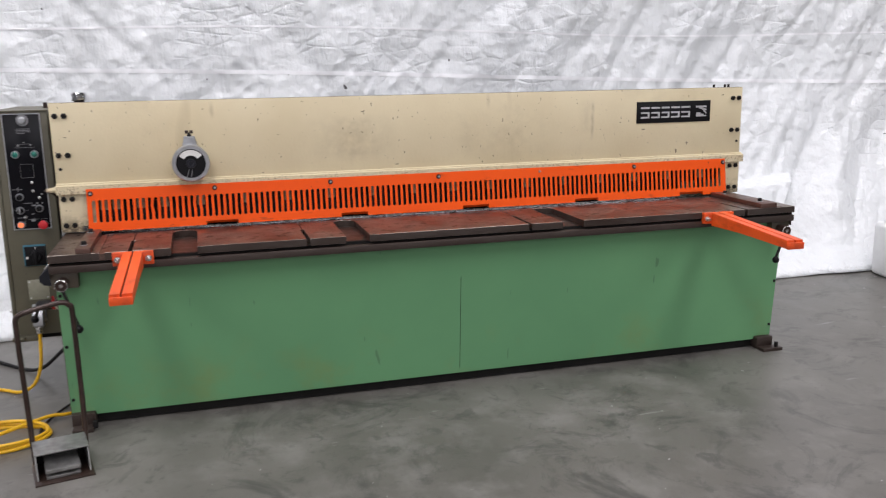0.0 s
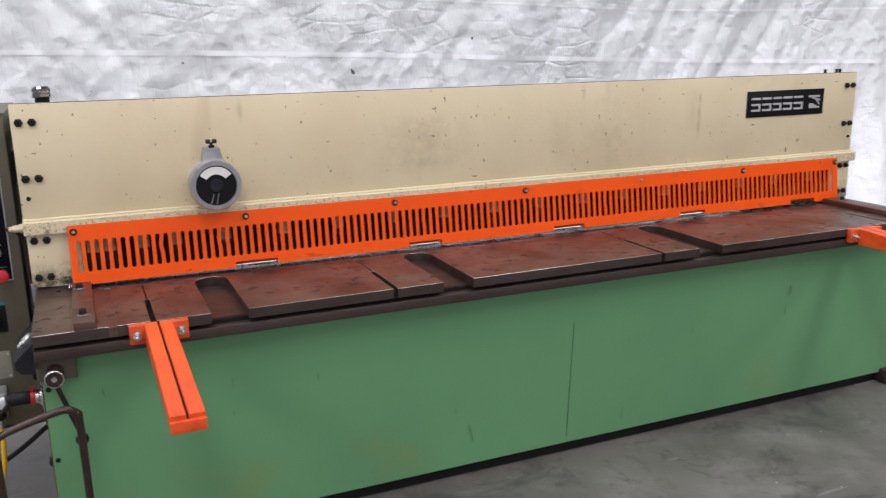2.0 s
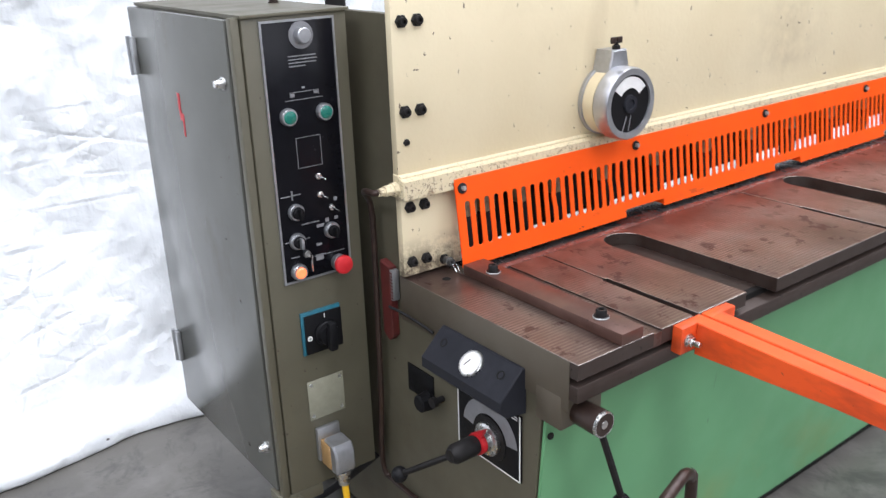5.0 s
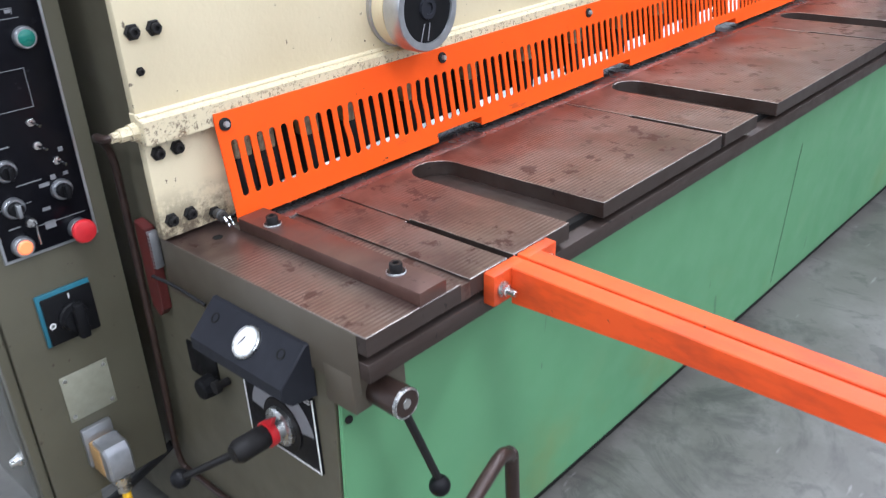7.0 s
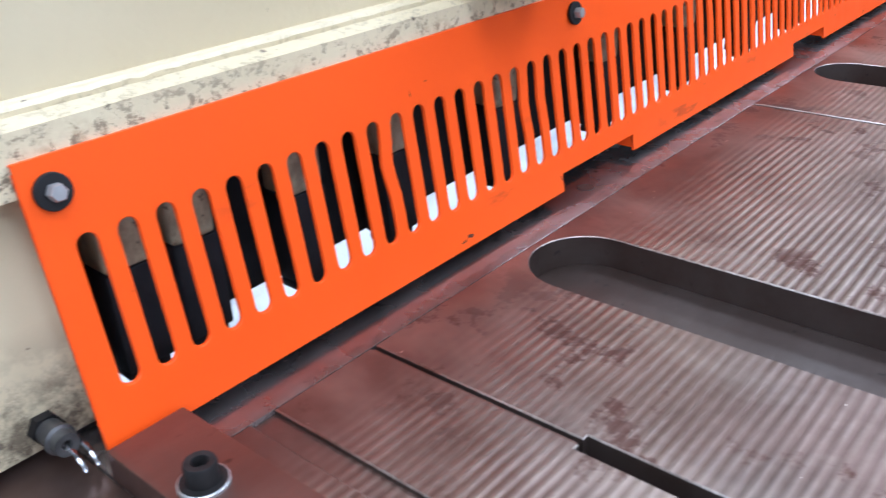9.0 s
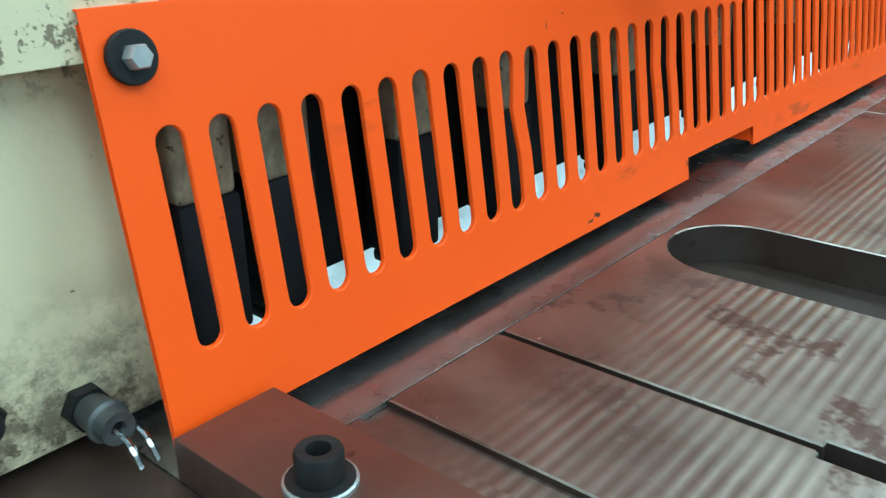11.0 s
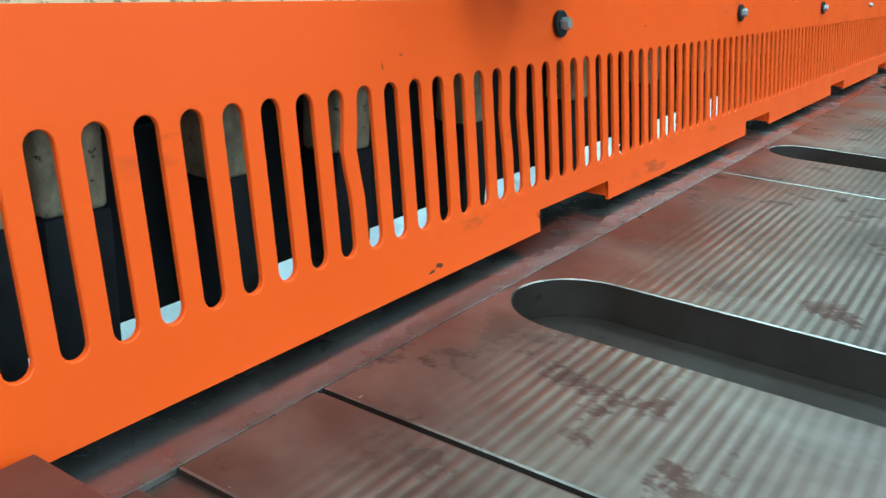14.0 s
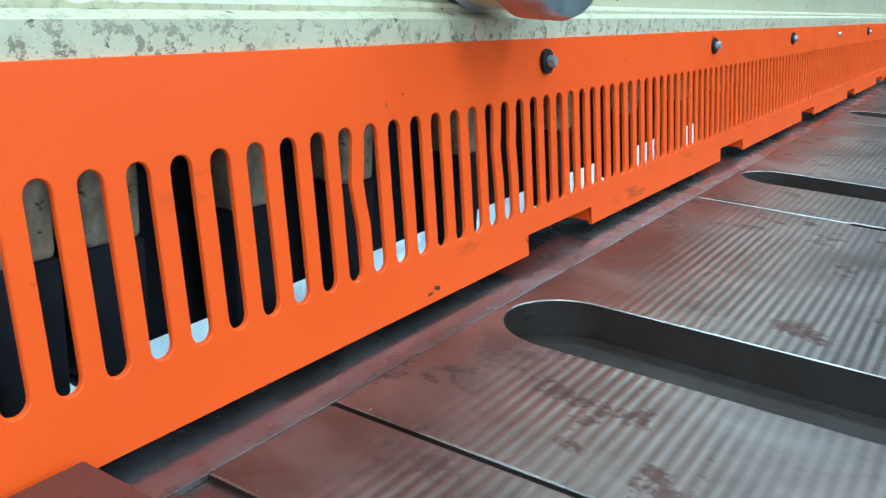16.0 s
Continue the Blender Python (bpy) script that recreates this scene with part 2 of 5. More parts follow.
def concrete():
    s = Shader("hall_concrete")
    big = s.noise(0.8, 6, 0.62, None, 0.6)
    mid = s.noise(4.5, 6, 0.65)
    c = s.mix(s.span(big, 0.35, 0.68), (0.092, 0.087, 0.077), (0.146, 0.140, 0.126))
    c = s.mix(s.math("MULTIPLY", s.span(mid, 0.48, 0.68), 0.5), c, (0.215, 0.209, 0.195))
    dark = s.math("MULTIPLY", s.span(s.noise(2.3, 7, 0.72, None, 1.4), 0.53, 0.66), 0.75)
    c = s.mix(dark, c, (0.052, 0.05, 0.047))
    blot = s.math("MULTIPLY", s.span(s.noise(7.5, 6, 0.75, s.scaled(1, 1, 1, (0, 0, 30)), 0.8), 0.56, 0.64), 0.55)
    c = s.mix(blot, c, (0.06, 0.058, 0.054))
    scr = s.span(s.noise(14, 3, 0.6, s.scaled(0.25, 1.5, 1, (0, 0, 35)), 0.4), 0.69, 0.72)
    c = s.mix(s.math("MULTIPLY", scr, 0.45), c, (0.30, 0.30, 0.29))
    speck = s.span(s.noise(95, 2), 0.70, 0.74)
    c = s.mix(s.math("MULTIPLY", speck, 0.5), c, (0.05, 0.048, 0.045))
    chip = s.span(s.noise(30, 1, 0.3), 0.80, 0.815)
    c = s.mix(chip, c, (0.42, 0.42, 0.41))
    r = s.span(s.math("ADD", big, s.math("MULTIPLY", mid, 0.4)), 0.4, 0.95, 0.24, 0.52)
    return s.done(c, r, 0.0, s.bump(s.noise(160, 4), 0.12, 0.0006))


def tarp_cloth():
    """Woven plastic sheet: long pulls, sharp crumple lines, fine crinkle."""
    s = Shader("tarpaulin_cloth")
    c = s.mix(s.span(s.noise(1.4, 4), 0.3, 0.7), (0.775, 0.80, 0.81), (0.71, 0.737, 0.752))
    dirt = s.math("MULTIPLY", s.span(s.noise(3, 5, 0.7), 0.58, 0.75), 0.14)
    c = s.mix(dirt, c, (0.45, 0.44, 0.42))
    spot = s.span(s.noise(22, 1, 0.2), 0.83, 0.84)
    c = s.mix(spot, c, (0.12, 0.12, 0.12))

    def pulls(scale, long, turn, mask, lo):
        n = s.noise(scale, 3, 0.5, s.scaled(1.0, 1.0, long, (0, turn, 0)))
        return s.math("MULTIPLY", n, s.span(s.noise(mask, 2), lo, lo + 0.2))

    h = s.math("MULTIPLY", s.noise(3.0, 4, 0.55), 0.6)
    for scale, sx, sz, turn, lo, k in ((4.2, 1.0, 2.6, 32, 0.44, 0.10), (7.5, 2.2, 1.0, -24, 0.46, 0.06), (13.0, 1.0, 1.8, 12, 0.48, 0.04)):
        facet = s.span(s.cells(scale, s.scaled(sx, 1, sz, (0, turn, 0)), "DISTANCE_TO_EDGE"), 0.0, 0.09)
        h = s.math("ADD", h, s.math("MULTIPLY", s.math("MULTIPLY", facet, s.span(s.noise(1.9, 2), lo, lo + 0.18)), k))
    for scale, long, turn, mask, lo, k in ((7.0, 0.16, -40, 0.9, 0.38, 1.3), (11.0, 0.14, 38, 1.7, 0.42, 0.7), (9.0, 0.12, 84, 1.3, 0.44, 0.6), (15.0, 0.2, -65, 2.3, 0.42, 0.6), (22.0, 0.25, 15, 2.9, 0.42, 0.45), (26.0, 0.3, -25, 3.5, 0.4, 0.4)):
        h = s.math("ADD", h, s.math("MULTIPLY", pulls(scale, long, turn, mask, lo), k))
    dent = s.span(s.cells(13, s.scaled(1.0, 1, 1.4, (0, 30, 0))), 0.0, 0.5)
    h = s.math("ADD", h, s.math("MULTIPLY", dent, 0.16))
    h = s.math("ADD", h, s.math("MULTIPLY", s.noise(45, 3, 0.6), 0.14))
    return s.done(c, 0.36, 0.0, s.bump(h, 0.95, 0.028))


MAT = dict(
    cream=cream_paint(), ram=shaded_cream(), orange=orange_paint(), arm=arm_paint(), green=green_paint(), khaki=khaki_paint(), bedside=khaki_paint("grimy_bed_paint", (0.100, 0.085, 0.060), (0.068, 0.054, 0.038)), door=khaki_paint("worn_grey_paint", (0.112, 0.114, 0.102), (0.090, 0.091, 0.080), 0.16, 0.26),
    # the khaki again, slightly darker for the shade on the side frames
    side=khaki_paint("shaded_side_khaki", (0.110, 0.101, 0.068), (0.082, 0.072, 0.047)),
    dull_zinc=plain("dull_zinc_plating", (0.36, 0.365, 0.37), 0.5, 0.7, 80, 0.2, 0.2),
    greasy=plain("greasy_zinc", (0.11, 0.11, 0.11), 0.4, 0.6, 80, 0.35, 0.2),
    worn=edge_steel("rubbed_edge_steel", (0.40, 0.36, 0.33), 0.35, 0.85, (0.11, 0.07, 0.055)),
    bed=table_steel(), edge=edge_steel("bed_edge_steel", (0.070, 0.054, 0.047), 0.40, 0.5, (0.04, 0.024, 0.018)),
    blade=edge_steel("blade_steel", (0.30, 0.27, 0.265), 0.24, 0.9, (0.18, 0.125, 0.11)),
    bar=edge_steel("guide_bar_steel", (0.17, 0.10, 0.082), 0.36, 0.7, (0.10, 0.055, 0.045)),
    concrete=concrete(), tarp=tarp_cloth(),
    seam=plain("tarpaulin_hem", (0.84, 0.85, 0.87), 0.35, 0, 30, 0.04, 0.2),
    black=plain("blackened_steel", (0.016, 0.015, 0.015), 0.45, 0.0, 90, 0.3),
    # near black, for iron parts and for colouring in the shade of recesses
    cavity=plain("black_iron_and_shade", (0.010, 0.0095, 0.009), 0.55, 0.0, 30, 0.3),
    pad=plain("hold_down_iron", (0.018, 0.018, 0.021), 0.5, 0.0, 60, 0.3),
    rubber=plain("black_rubber", (0.018, 0.018, 0.019), 0.55, 0, 120, 0.2),
    plastic=plain("black_plastic", (0.008, 0.008, 0.009), 0.42, 0, 120, 0.15, 0.05),
    panel=plain("black_control_panel", (0.005, 0.005, 0.007), 0.24, 0, 40, 0.2, 0.03),
    zinc=plain("zinc_plated_steel", (0.62, 0.62, 0.61), 0.28, 1.0, 80, 0.12, 0.1),
    alu=plain("cast_aluminium", (0.46, 0.47, 0.49), 0.36, 0.85, 70, 0.12, 0.2),
    chrome=plain("chrome", (0.75, 0.75, 0.76), 0.12, 1.0, 60, 0.05, 0.05),
    white=plain("white_print", (0.75, 0.75, 0.73), 0.5, 0, 60, 0.08, 0.05),
    silver=plain("silver_print", (0.46, 0.46, 0.47), 0.5, 0, 60, 0.12, 0.05),
    grey_print=plain("grey_print", (0.20, 0.20, 0.21), 0.5, 0, 60, 0.15, 0.05),
    red=plain("red_plastic", (0.55, 0.022, 0.028), 0.35, 0, 60, 0.12, 0.05),
    darkred=plain("dark_red_paint", (0.085, 0.014, 0.012), 0.5, 0, 40, 0.35, 0.2),
    lens_green=plain("green_button_plastic", (0.010, 0.16, 0.12), 0.28, 0, 60, 0.1, 0.03),
    teal=plain("teal_plate", (0.02, 0.13, 0.18), 0.4, 0, 60, 0.15, 0.05),
    yellow=plain("yellow_cable", (0.74, 0.42, 0.012), 0.4, 0, 60, 0.12, 0.08),
    slate=plain("slate_grey_paint", (0.019, 0.020, 0.025), 0.5, 0, 60, 0.2, 0.15),
    brown_tube=plain("worn_brown_tube", (0.040, 0.024, 0.019), 0.34, 0.3, 50, 0.4, 0.2),
    pedal_steel=plain("worn_pedal_steel", (0.33, 0.33, 0.32), 0.42, 0.75, 40, 0.3, 0.2),
    can=plain("milky_plastic", (0.78, 0.79, 0.79), 0.35, 0, 20, 0.05, 0.1),
    lime=plain("lime_print", (0.45, 0.55, 0.08), 0.5, 0, 60, 0.05, 0.03),
    wood=plain("weathered_grey_wood", (0.20, 0.185, 0.17), 0.75, 0, 14, 0.35, 0.5),
    red_wood=plain("red_brown_pallet_wood", (0.20, 0.06, 0.04), 0.7, 0, 14, 0.3, 0.4),
    galv=plain("galvanised_steel", (0.42, 0.43, 0.44), 0.4, 0.8, 30, 0.2, 0.15),
    plate=plain("painted_cover_plate", (0.25, 0.245, 0.185), 0.45, 0, 60, 0.12, 0.1),
    wall=plain("hall_wall_paint", (0.15, 0.152, 0.155), 0.75, 0, 6, 0.10, 0.2),
    ceiling=plain("hall_ceiling", (0.16, 0.16, 0.158), 0.8, 0, 6, 0.08, 0.2),
    tan=plain("tan_plastic", (0.36, 0.22, 0.09), 0.45, 0, 60, 0.1, 0.05),
)
GLOW = Shader("lit_orange_lens")
GLOW.bsdf.inputs["Emission Color"].default_value = (1.0, 0.20, 0.06, 1)
GLOW.bsdf.inputs["Emission Strength"].default_value = 0.9
for dull in ("cavity", "pad", "panel", "plastic", "black", "rubber", "slate"):
    MAT[dull].node_tree.nodes["Principled BSDF"].inputs["Specular IOR Level"].default_value = 0.15
MAT["glow"] = GLOW.done((0.8, 0.2, 0.08), 0.3)


# ---------------------------------------------------------------- mesh helpers
def box(bm, x0, x1, y0, y1, z0, z1, bevel=0.0, seg=2):
    m = Matrix.Translation(((x0 + x1) / 2, (y0 + y1) / 2, (z0 + z1) / 2)) @ Matrix.Diagonal((x1 - x0, y1 - y0, z1 - z0, 1))
    vs = bmesh.ops.create_cube(bm, size=1, matrix=m)["verts"]
    if bevel:
        es = list({e for v in vs for e in v.link_edges})
        bmesh.ops.bevel(bm, geom=es, offset=bevel, segments=seg, profile=0.5, affect="EDGES")
    return bm


def turned(p0, p1):
    d = Vector(p1) - Vector(p0)
    return Matrix.Translation(p0) @ d.to_track_quat("Z", "Y").to_matrix().to_4x4(), d.length


def lathe(bm, p0, p1, profile, seg=24):
    """Revolve (along, radius) pairs about the line p0-p1; along is in metres from p0."""
    m, _ = turned(p0, p1)
    rings = []
    for a, r in profile:
        if r < 1e-6:
            rings.append([bm.verts.new(m @ Vector((0, 0, a)))])
        else:
            rings.append([bm.verts.new(m @ Vector((r * math.cos(k * math.tau / seg), r * math.sin(k * math.tau / seg), a))) for k in range(seg)])
    for A, B in zip(rings, rings[1:]):
        for k in range(seg):
            j = (k + 1) % seg
            f = [A[k % len(A)], A[j % len(A)], B[j % len(B)], B[k % len(B)]]
            f = list(dict.fromkeys(f))
            if len(f) > 2:
                bm.faces.new(f)
    for ring, flip in ((rings[0], True), (rings[-1], False)):
        if len(ring) > 2:
            bm.faces.new(ring[::-1] if flip else ring)
    return bm


def cyl(bm, p0, p1, r, seg=20, chamfer=0.0, r2=None):
    L = (Vector(p1) - Vector(p0)).length
    r2 = r if r2 is None else r2
    c = chamfer
    prof = [(0, r - c), (c, r), (L - c, r2), (L, r2 - c)] if c else [(0, r), (L, r2)]
    return lathe(bm, p0, p1, prof, seg)


def ball(bm, p, r, seg=16):
    n = 9
    prof = [(r - r * math.cos(math.pi * k / n), r * math.sin(math.pi * k / n)) for k in range(n + 1)]
    prof[0], prof[-1] = (0, 0), (2 * r, 0)
    return lathe(bm, Vector(p) - Vector((0, 0, r)), Vector(p) + Vector((0, 0, r)), prof, seg)


def prism(bm, pts, axis, a, b, bevel=0.0):
    """Extrude a 2D outline along an axis ('x','y','z') from a to b; pts hold the two other coordinates in xyz order."""
    def at(p, v):
        return {"x": (v, p[0], p[1]), "y": (p[0], v, p[1]), "z": (p[0], p[1], v)}[axis]
    A = [bm.verts.new(at(p, a)) for p in pts]
    B = [bm.verts.new(at(p, b)) for p in pts]
    fs = [bm.faces.new(A[::-1]), bm.faces.new(B)]
    for k in range(len(pts)):
        j = (k + 1) % len(pts)
        fs.append(bm.faces.new((A[k], A[j], B[j], B[k])))
    bmesh.ops.recalc_face_normals(bm, faces=fs)
    if bevel:
        es = list({e for f in fs[:2] for e in f.edges})
        bmesh.ops.bevel(bm, geom=es, offset=bevel, segments=1, profile=0.5, affect="EDGES")
    return bm


def smooth_path(pts, steps=8):
    """Catmull-Rom through points."""
    P = [Vector(p) for p in pts]
    P = [P[0] * 2 - P[1]] + P + [P[-1] * 2 - P[-2]]
    out = []
    for i in range(1, len(P) - 2):
        for k in range(steps):
            t = k / steps
            a, b, c, d = P[i - 1 : i + 3]
            out.append(0.5 * ((2 * b) + (c - a) * t + (2 * a - 5 * b + 4 * c - d) * t * t + (3 * b - a - 3 * c + d) * t**3))
    return out + [P[-2]]


def tube(bm, pts, r, seg=10):
    P = [Vector(p) for p in pts]
    up = Vector((0.13, 0.21, 1)).normalized()
    rings = []
    for k, p in enumerate(P):
        d = (P[min(k + 1, len(P) - 1)] - P[max(k - 1, 0)]).normalized()
        s = d.cross(up)
        s = s.normalized() if s.length > 1e-3 else Vector((1, 0, 0))
        u = s.cross(d).normalized()
        rings.append([bm.verts.new(p + r * (math.cos(a) * s + math.sin(a) * u)) for a in (j * math.tau / seg for j in range(seg))])
    for A, B in zip(rings, rings[1:]):
        for k in range(seg):
            bm.faces.new((A[k], A[(k + 1) % seg], B[(k + 1) % seg], B[k]))
    bm.faces.new(rings[0][::-1]), bm.faces.new(rings[-1])
    bmesh.ops.recalc_face_normals(bm, faces=bm.faces[:])
    return bm


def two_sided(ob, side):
    """Upright faces take another, darker material, and the narrow bevels show bare worn metal."""
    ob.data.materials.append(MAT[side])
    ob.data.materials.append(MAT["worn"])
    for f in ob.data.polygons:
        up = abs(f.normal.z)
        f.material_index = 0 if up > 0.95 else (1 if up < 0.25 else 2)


def mesh_of(bm, name, material, angle=35):
    me = bpy.data.meshes.new(name)
    bm.to_mesh(me)
    bm.free()
    me.materials.append(material)
    me.polygons.foreach_set("use_smooth", [True] * len(me.polygons))
    me.set_sharp_from_angle(angle=radians(angle))
    return me


def part(name, bm, material, parent=None, label=""):
    """One mesh object, built in world coordinates, under a thing or a part."""
    ob = new(name, mesh_of(bm, name, MAT[material]))
    hang(ob, parent)
    return tagged(ob, label)


def hang(ob, parent):
    if parent:
        m = Matrix.Identity(4)
        p = parent
        while p:
            m = p.matrix_basis @ m if not p.parent else p.matrix_parent_inverse @ p.matrix_basis @ m
            p = p.parent
        ob.parent = parent
        ob.matrix_parent_inverse = m.inverted()


def again(name, mesh, m, parent=None, label=""):
    """One more object on a shared mesh."""
    ob = new(name, mesh)
    hang(ob, parent)
    ob.matrix_basis = m
    return tagged(ob, label)


def thing(name, at, label, category, group=""):
    ob = new(name)
    ob.empty_display_size = 0.05
    ob.location = at
    ob.matrix_basis = Matrix.Translation(at)
    return tagged(ob, label, category, group)


def B():
    return bmesh.new()


# ---------------------------------------------------------------- hall
def hall():
    floor = part("floor", box(B(), -20, 24, -20, 9, -0.2, 0.0), "concrete")
    tagged(floor, "grey polished concrete floor with dark stains and scuffs", "floor", kind="structure")
    for n, b in (("wall_north", (-20, 24, 9, 9.3, 0, CEILING_Z)), ("wall_east", (24, 24.3, -20, 9, 0, CEILING_Z))):
        tagged(part(n, box(B(), *b), "wall"), "plain pale grey painted hall wall", "wall", kind="structure")
    bm = B()
    box(bm, -20, 24, SOUTH - 0.3, SOUTH, 0, WIN_Z0)
    box(bm, -20, 24, SOUTH - 0.3, SOUTH, WIN_Z1, CEILING_Z)
    xs = [-20] + [v for wx, w in WINDOWS for v in (wx - w / 2, wx + w / 2)] + [24]
    for p, q in zip(xs[::2], xs[1::2]):
        box(bm, p, q, SOUTH - 0.3, SOUTH, WIN_Z0, WIN_Z1)
    tagged(part("wall_south", bm, "wall"), "plain pale grey hall wall with three tall windows", "wall", kind="structure")
    bm = B()
    box(bm, WEST - 0.3, WEST, -20, 9, 0, WIN_Z0)
    box(bm, WEST - 0.3, WEST, -20, 9, WIN_Z1, CEILING_Z)
    box(bm, WEST - 0.3, WEST, -20, -6, WIN_Z0, WIN_Z1)
    box(bm, WEST - 0.3, WEST, 0, 9, WIN_Z0, WIN_Z1)
    tagged(part("wall_west", bm, "wall"), "plain pale grey hall wall with one window", "wall", kind="structure")
    bm = B()
    edges = [-20.3]
    for lx, _ in SKYLIGHTS:
        edges += [lx - 0.8, lx + 0.8]
    edges.append(24.3)
    for a, b in zip(edges[::2], edges[1::2]):
        box(bm, a, b, -20.3, 9.3, CEILING_Z, CEILING_Z + 0.2)
    for a, b in zip(edges[1:-1:2], edges[2:-1:2]):
        box(bm, a, b, -20.3, -9.0, CEILING_Z, CEILING_Z + 0.2)
        box(bm, a, b, 2.0, 9.3, CEILING_Z, CEILING_Z + 0.2)
    tagged(part("ceiling", bm, "ceiling"), "pale hall roof with long skylight openings", "ceiling", kind="structure")


# ---------------------------------------------------------------- tarpaulin
def crease(p):
    """Sharp-backed fold: 1 on the crest, falling off to both sides."""
    return (1 - min(1.0, abs(noise.noise(p)) * 2.6)) ** 2


def tarp_y(x, z):
    base = 1.10 - 0.035 * min(max(x + 0.5, 0), 5.5)
    back = 1.50 - 0.02 * max(x - 3.0, 0)
    k = min(z / 1.3, 1.0)
    y = base + (back - base) * (1 - (1 - k) ** 1.8) + max(z - 1.3, 0) * 0.05
    # pulls: falling to the right over the near half, to the left over the far half
    side = min(1.0, max(0.0, (x - 1.2) / 0.9))
    ua, va = x * 0.80 + z * 0.60, x * -0.60 + z * 0.80
    ub, vb = x * 0.83 - z * 0.56, x * 0.56 + z * 0.83
    fa = noise.noise((ua * 3.0, va * 0.6, 3.1)) * 0.036 + crease((ua * 4.2, va * 0.9, 8.3)) * 0.013
    fb = noise.noise((ub * 3.2, vb * 0.6, 4.1)) * 0.034 + crease((ub * 4.6, vb * 0.9, 2.3)) * 0.014
    fold = 1.2 * (fa * (1 - side) + fb * side) + noise.noise((x * 0.7, z * 0.9, 7.7)) * 0.06
    fine = crease((ua * 9, va * 3.0, 1.1)) * 0.006 + crease((ub * 8, vb * 2.5, 6.1)) * 0.007 + crease((x * 4, z * 13, 9.4)) * 0.004
    amp = min(1.0, 0.35 + z)
    y += amp * fold - amp * fine + 0.005 * noise.noise((x * 9, z * 9, 2.2))
    # an overlapping fold beside the machine's far end, with an upright pull next to it
    d = min((4.66 + 0.76 * (z - 0.67) - x) * 0.8, 0.655 + 0.10 * (x - 4.66) - z)
    rise = min(1.0, max(0.0, d / 0.045))
    y -= 0.12 * rise * rise * (3 - 2 * rise) * math.exp(-((x - 4.45) / 0.34) ** 2) * min(1.0, z / 0.15)
    y -= 0.07 * math.exp(-(((x - 4.95) - 0.22 * (z - 0.6)) / 0.11) ** 2) * math.exp(-((z - 0.75) / 0.55) ** 2)
    y -= 0.08 * math.exp(-((z - 0.03) / 0.06) ** 2) * (1 + noise.noise((x * 2.0, 0, 0)))
    return y


def tarpaulin():
    bm = B()
    nx, nz, x0, x1, z1 = 620, 190, -4.5, 5.86, 3.4
    grid = []
    for i in range(nx + 1):
        col = []
        x = x0 + (x1 - x0) * i / nx
        for j in range(nz + 1):
            z = 0.004 + z1 * (j / nz) ** 1.25
            xx = x
            if x > 5.0:
                xx = 5.0 + (x - 5.0) * (1 - 0.35 * max(0, 1 - z / 0.45) ** 2)
            lift = 0.03 * max(0, noise.noise((x * 1.7, 4.4, 0.3))) * max(0, 1 - z / 0.2)
            col.append(bm.verts.new((xx, tarp_y(x, z), z + lift)))
        grid.append(col)
    for a, b in zip(grid, grid[1:]):
        for j in range(nz):
            bm.faces.new((a[j], b[j], b[j + 1], a[j + 1]))
    root = part("tarpaulin", bm, "tarp")
    mod = root.modifiers.new("cloth", "SOLIDIFY")
    mod.thickness, mod.offset = 0.002, 1.0
    tagged(root, "white woven plastic tarpaulin hanging creased to the floor", "tarpaulin")
    for z0, sag, w, slope in ((1.425, 0.006, 0.012, 0.030), (1.66, 0.02, 0.006, 0.010)):
        bm = B()
        rows = []
        for i in range(nx + 1):
            x = x0 + (5.84 - x0) * i / nx
            z = z0 - slope * x + sag * math.sin(x * 1.3)
            rows.append([bm.verts.new((x, tarp_y(x, z + d) - 0.0045, z + d)) for d in (-w, 0, w)])
        for a, b in zip(rows, rows[1:]):
            for j in range(2):
                bm.faces.new((a[j], b[j], b[j + 1], a[j + 1]))
        part("welded_seam", bm, "seam", root, "bright welded seam across the sheet")


# ---------------------------------------------------------------- shear: numbers shared by its parts
TOP = 0.735            # bed surface
FRONT = -0.426         # bed front edge
L0, L1 = 0.0, 3.31     # machine ends
PITCH, SLOT0, NSLOT = 0.02502, 0.1416, 122
GUARD = (0.115, 3.205, 0.747, 0.9245)
LEAN = 0.135           # the guard leans back towards the beam
FACE = 0.040           # front of the cream beam
NOTCHES = [(0.598, 0.733), (1.193, 1.317), (1.775, 1.905), (2.355, 2.48), (2.935, 3.07)]


def socket_bolt_mesh():
    bm = lathe(B(), (0, 0, 0), (0, -1, 0), [(0, 0.0142), (0.0055, 0.0142), (0.0072, 0.0125), (0.0072, 0.0)], 6)
    lathe(bm, (0, -0.007, 0), (0, -1, 0), [(0, 0.0094), (0.0060, 0.0094), (0.0075, 0.0082), (0.0075, 0.0046), (0.0015, 0.0046), (0.0015, 0.0)], 18)
    return mesh_of(bm, "bolt", MAT["black"])


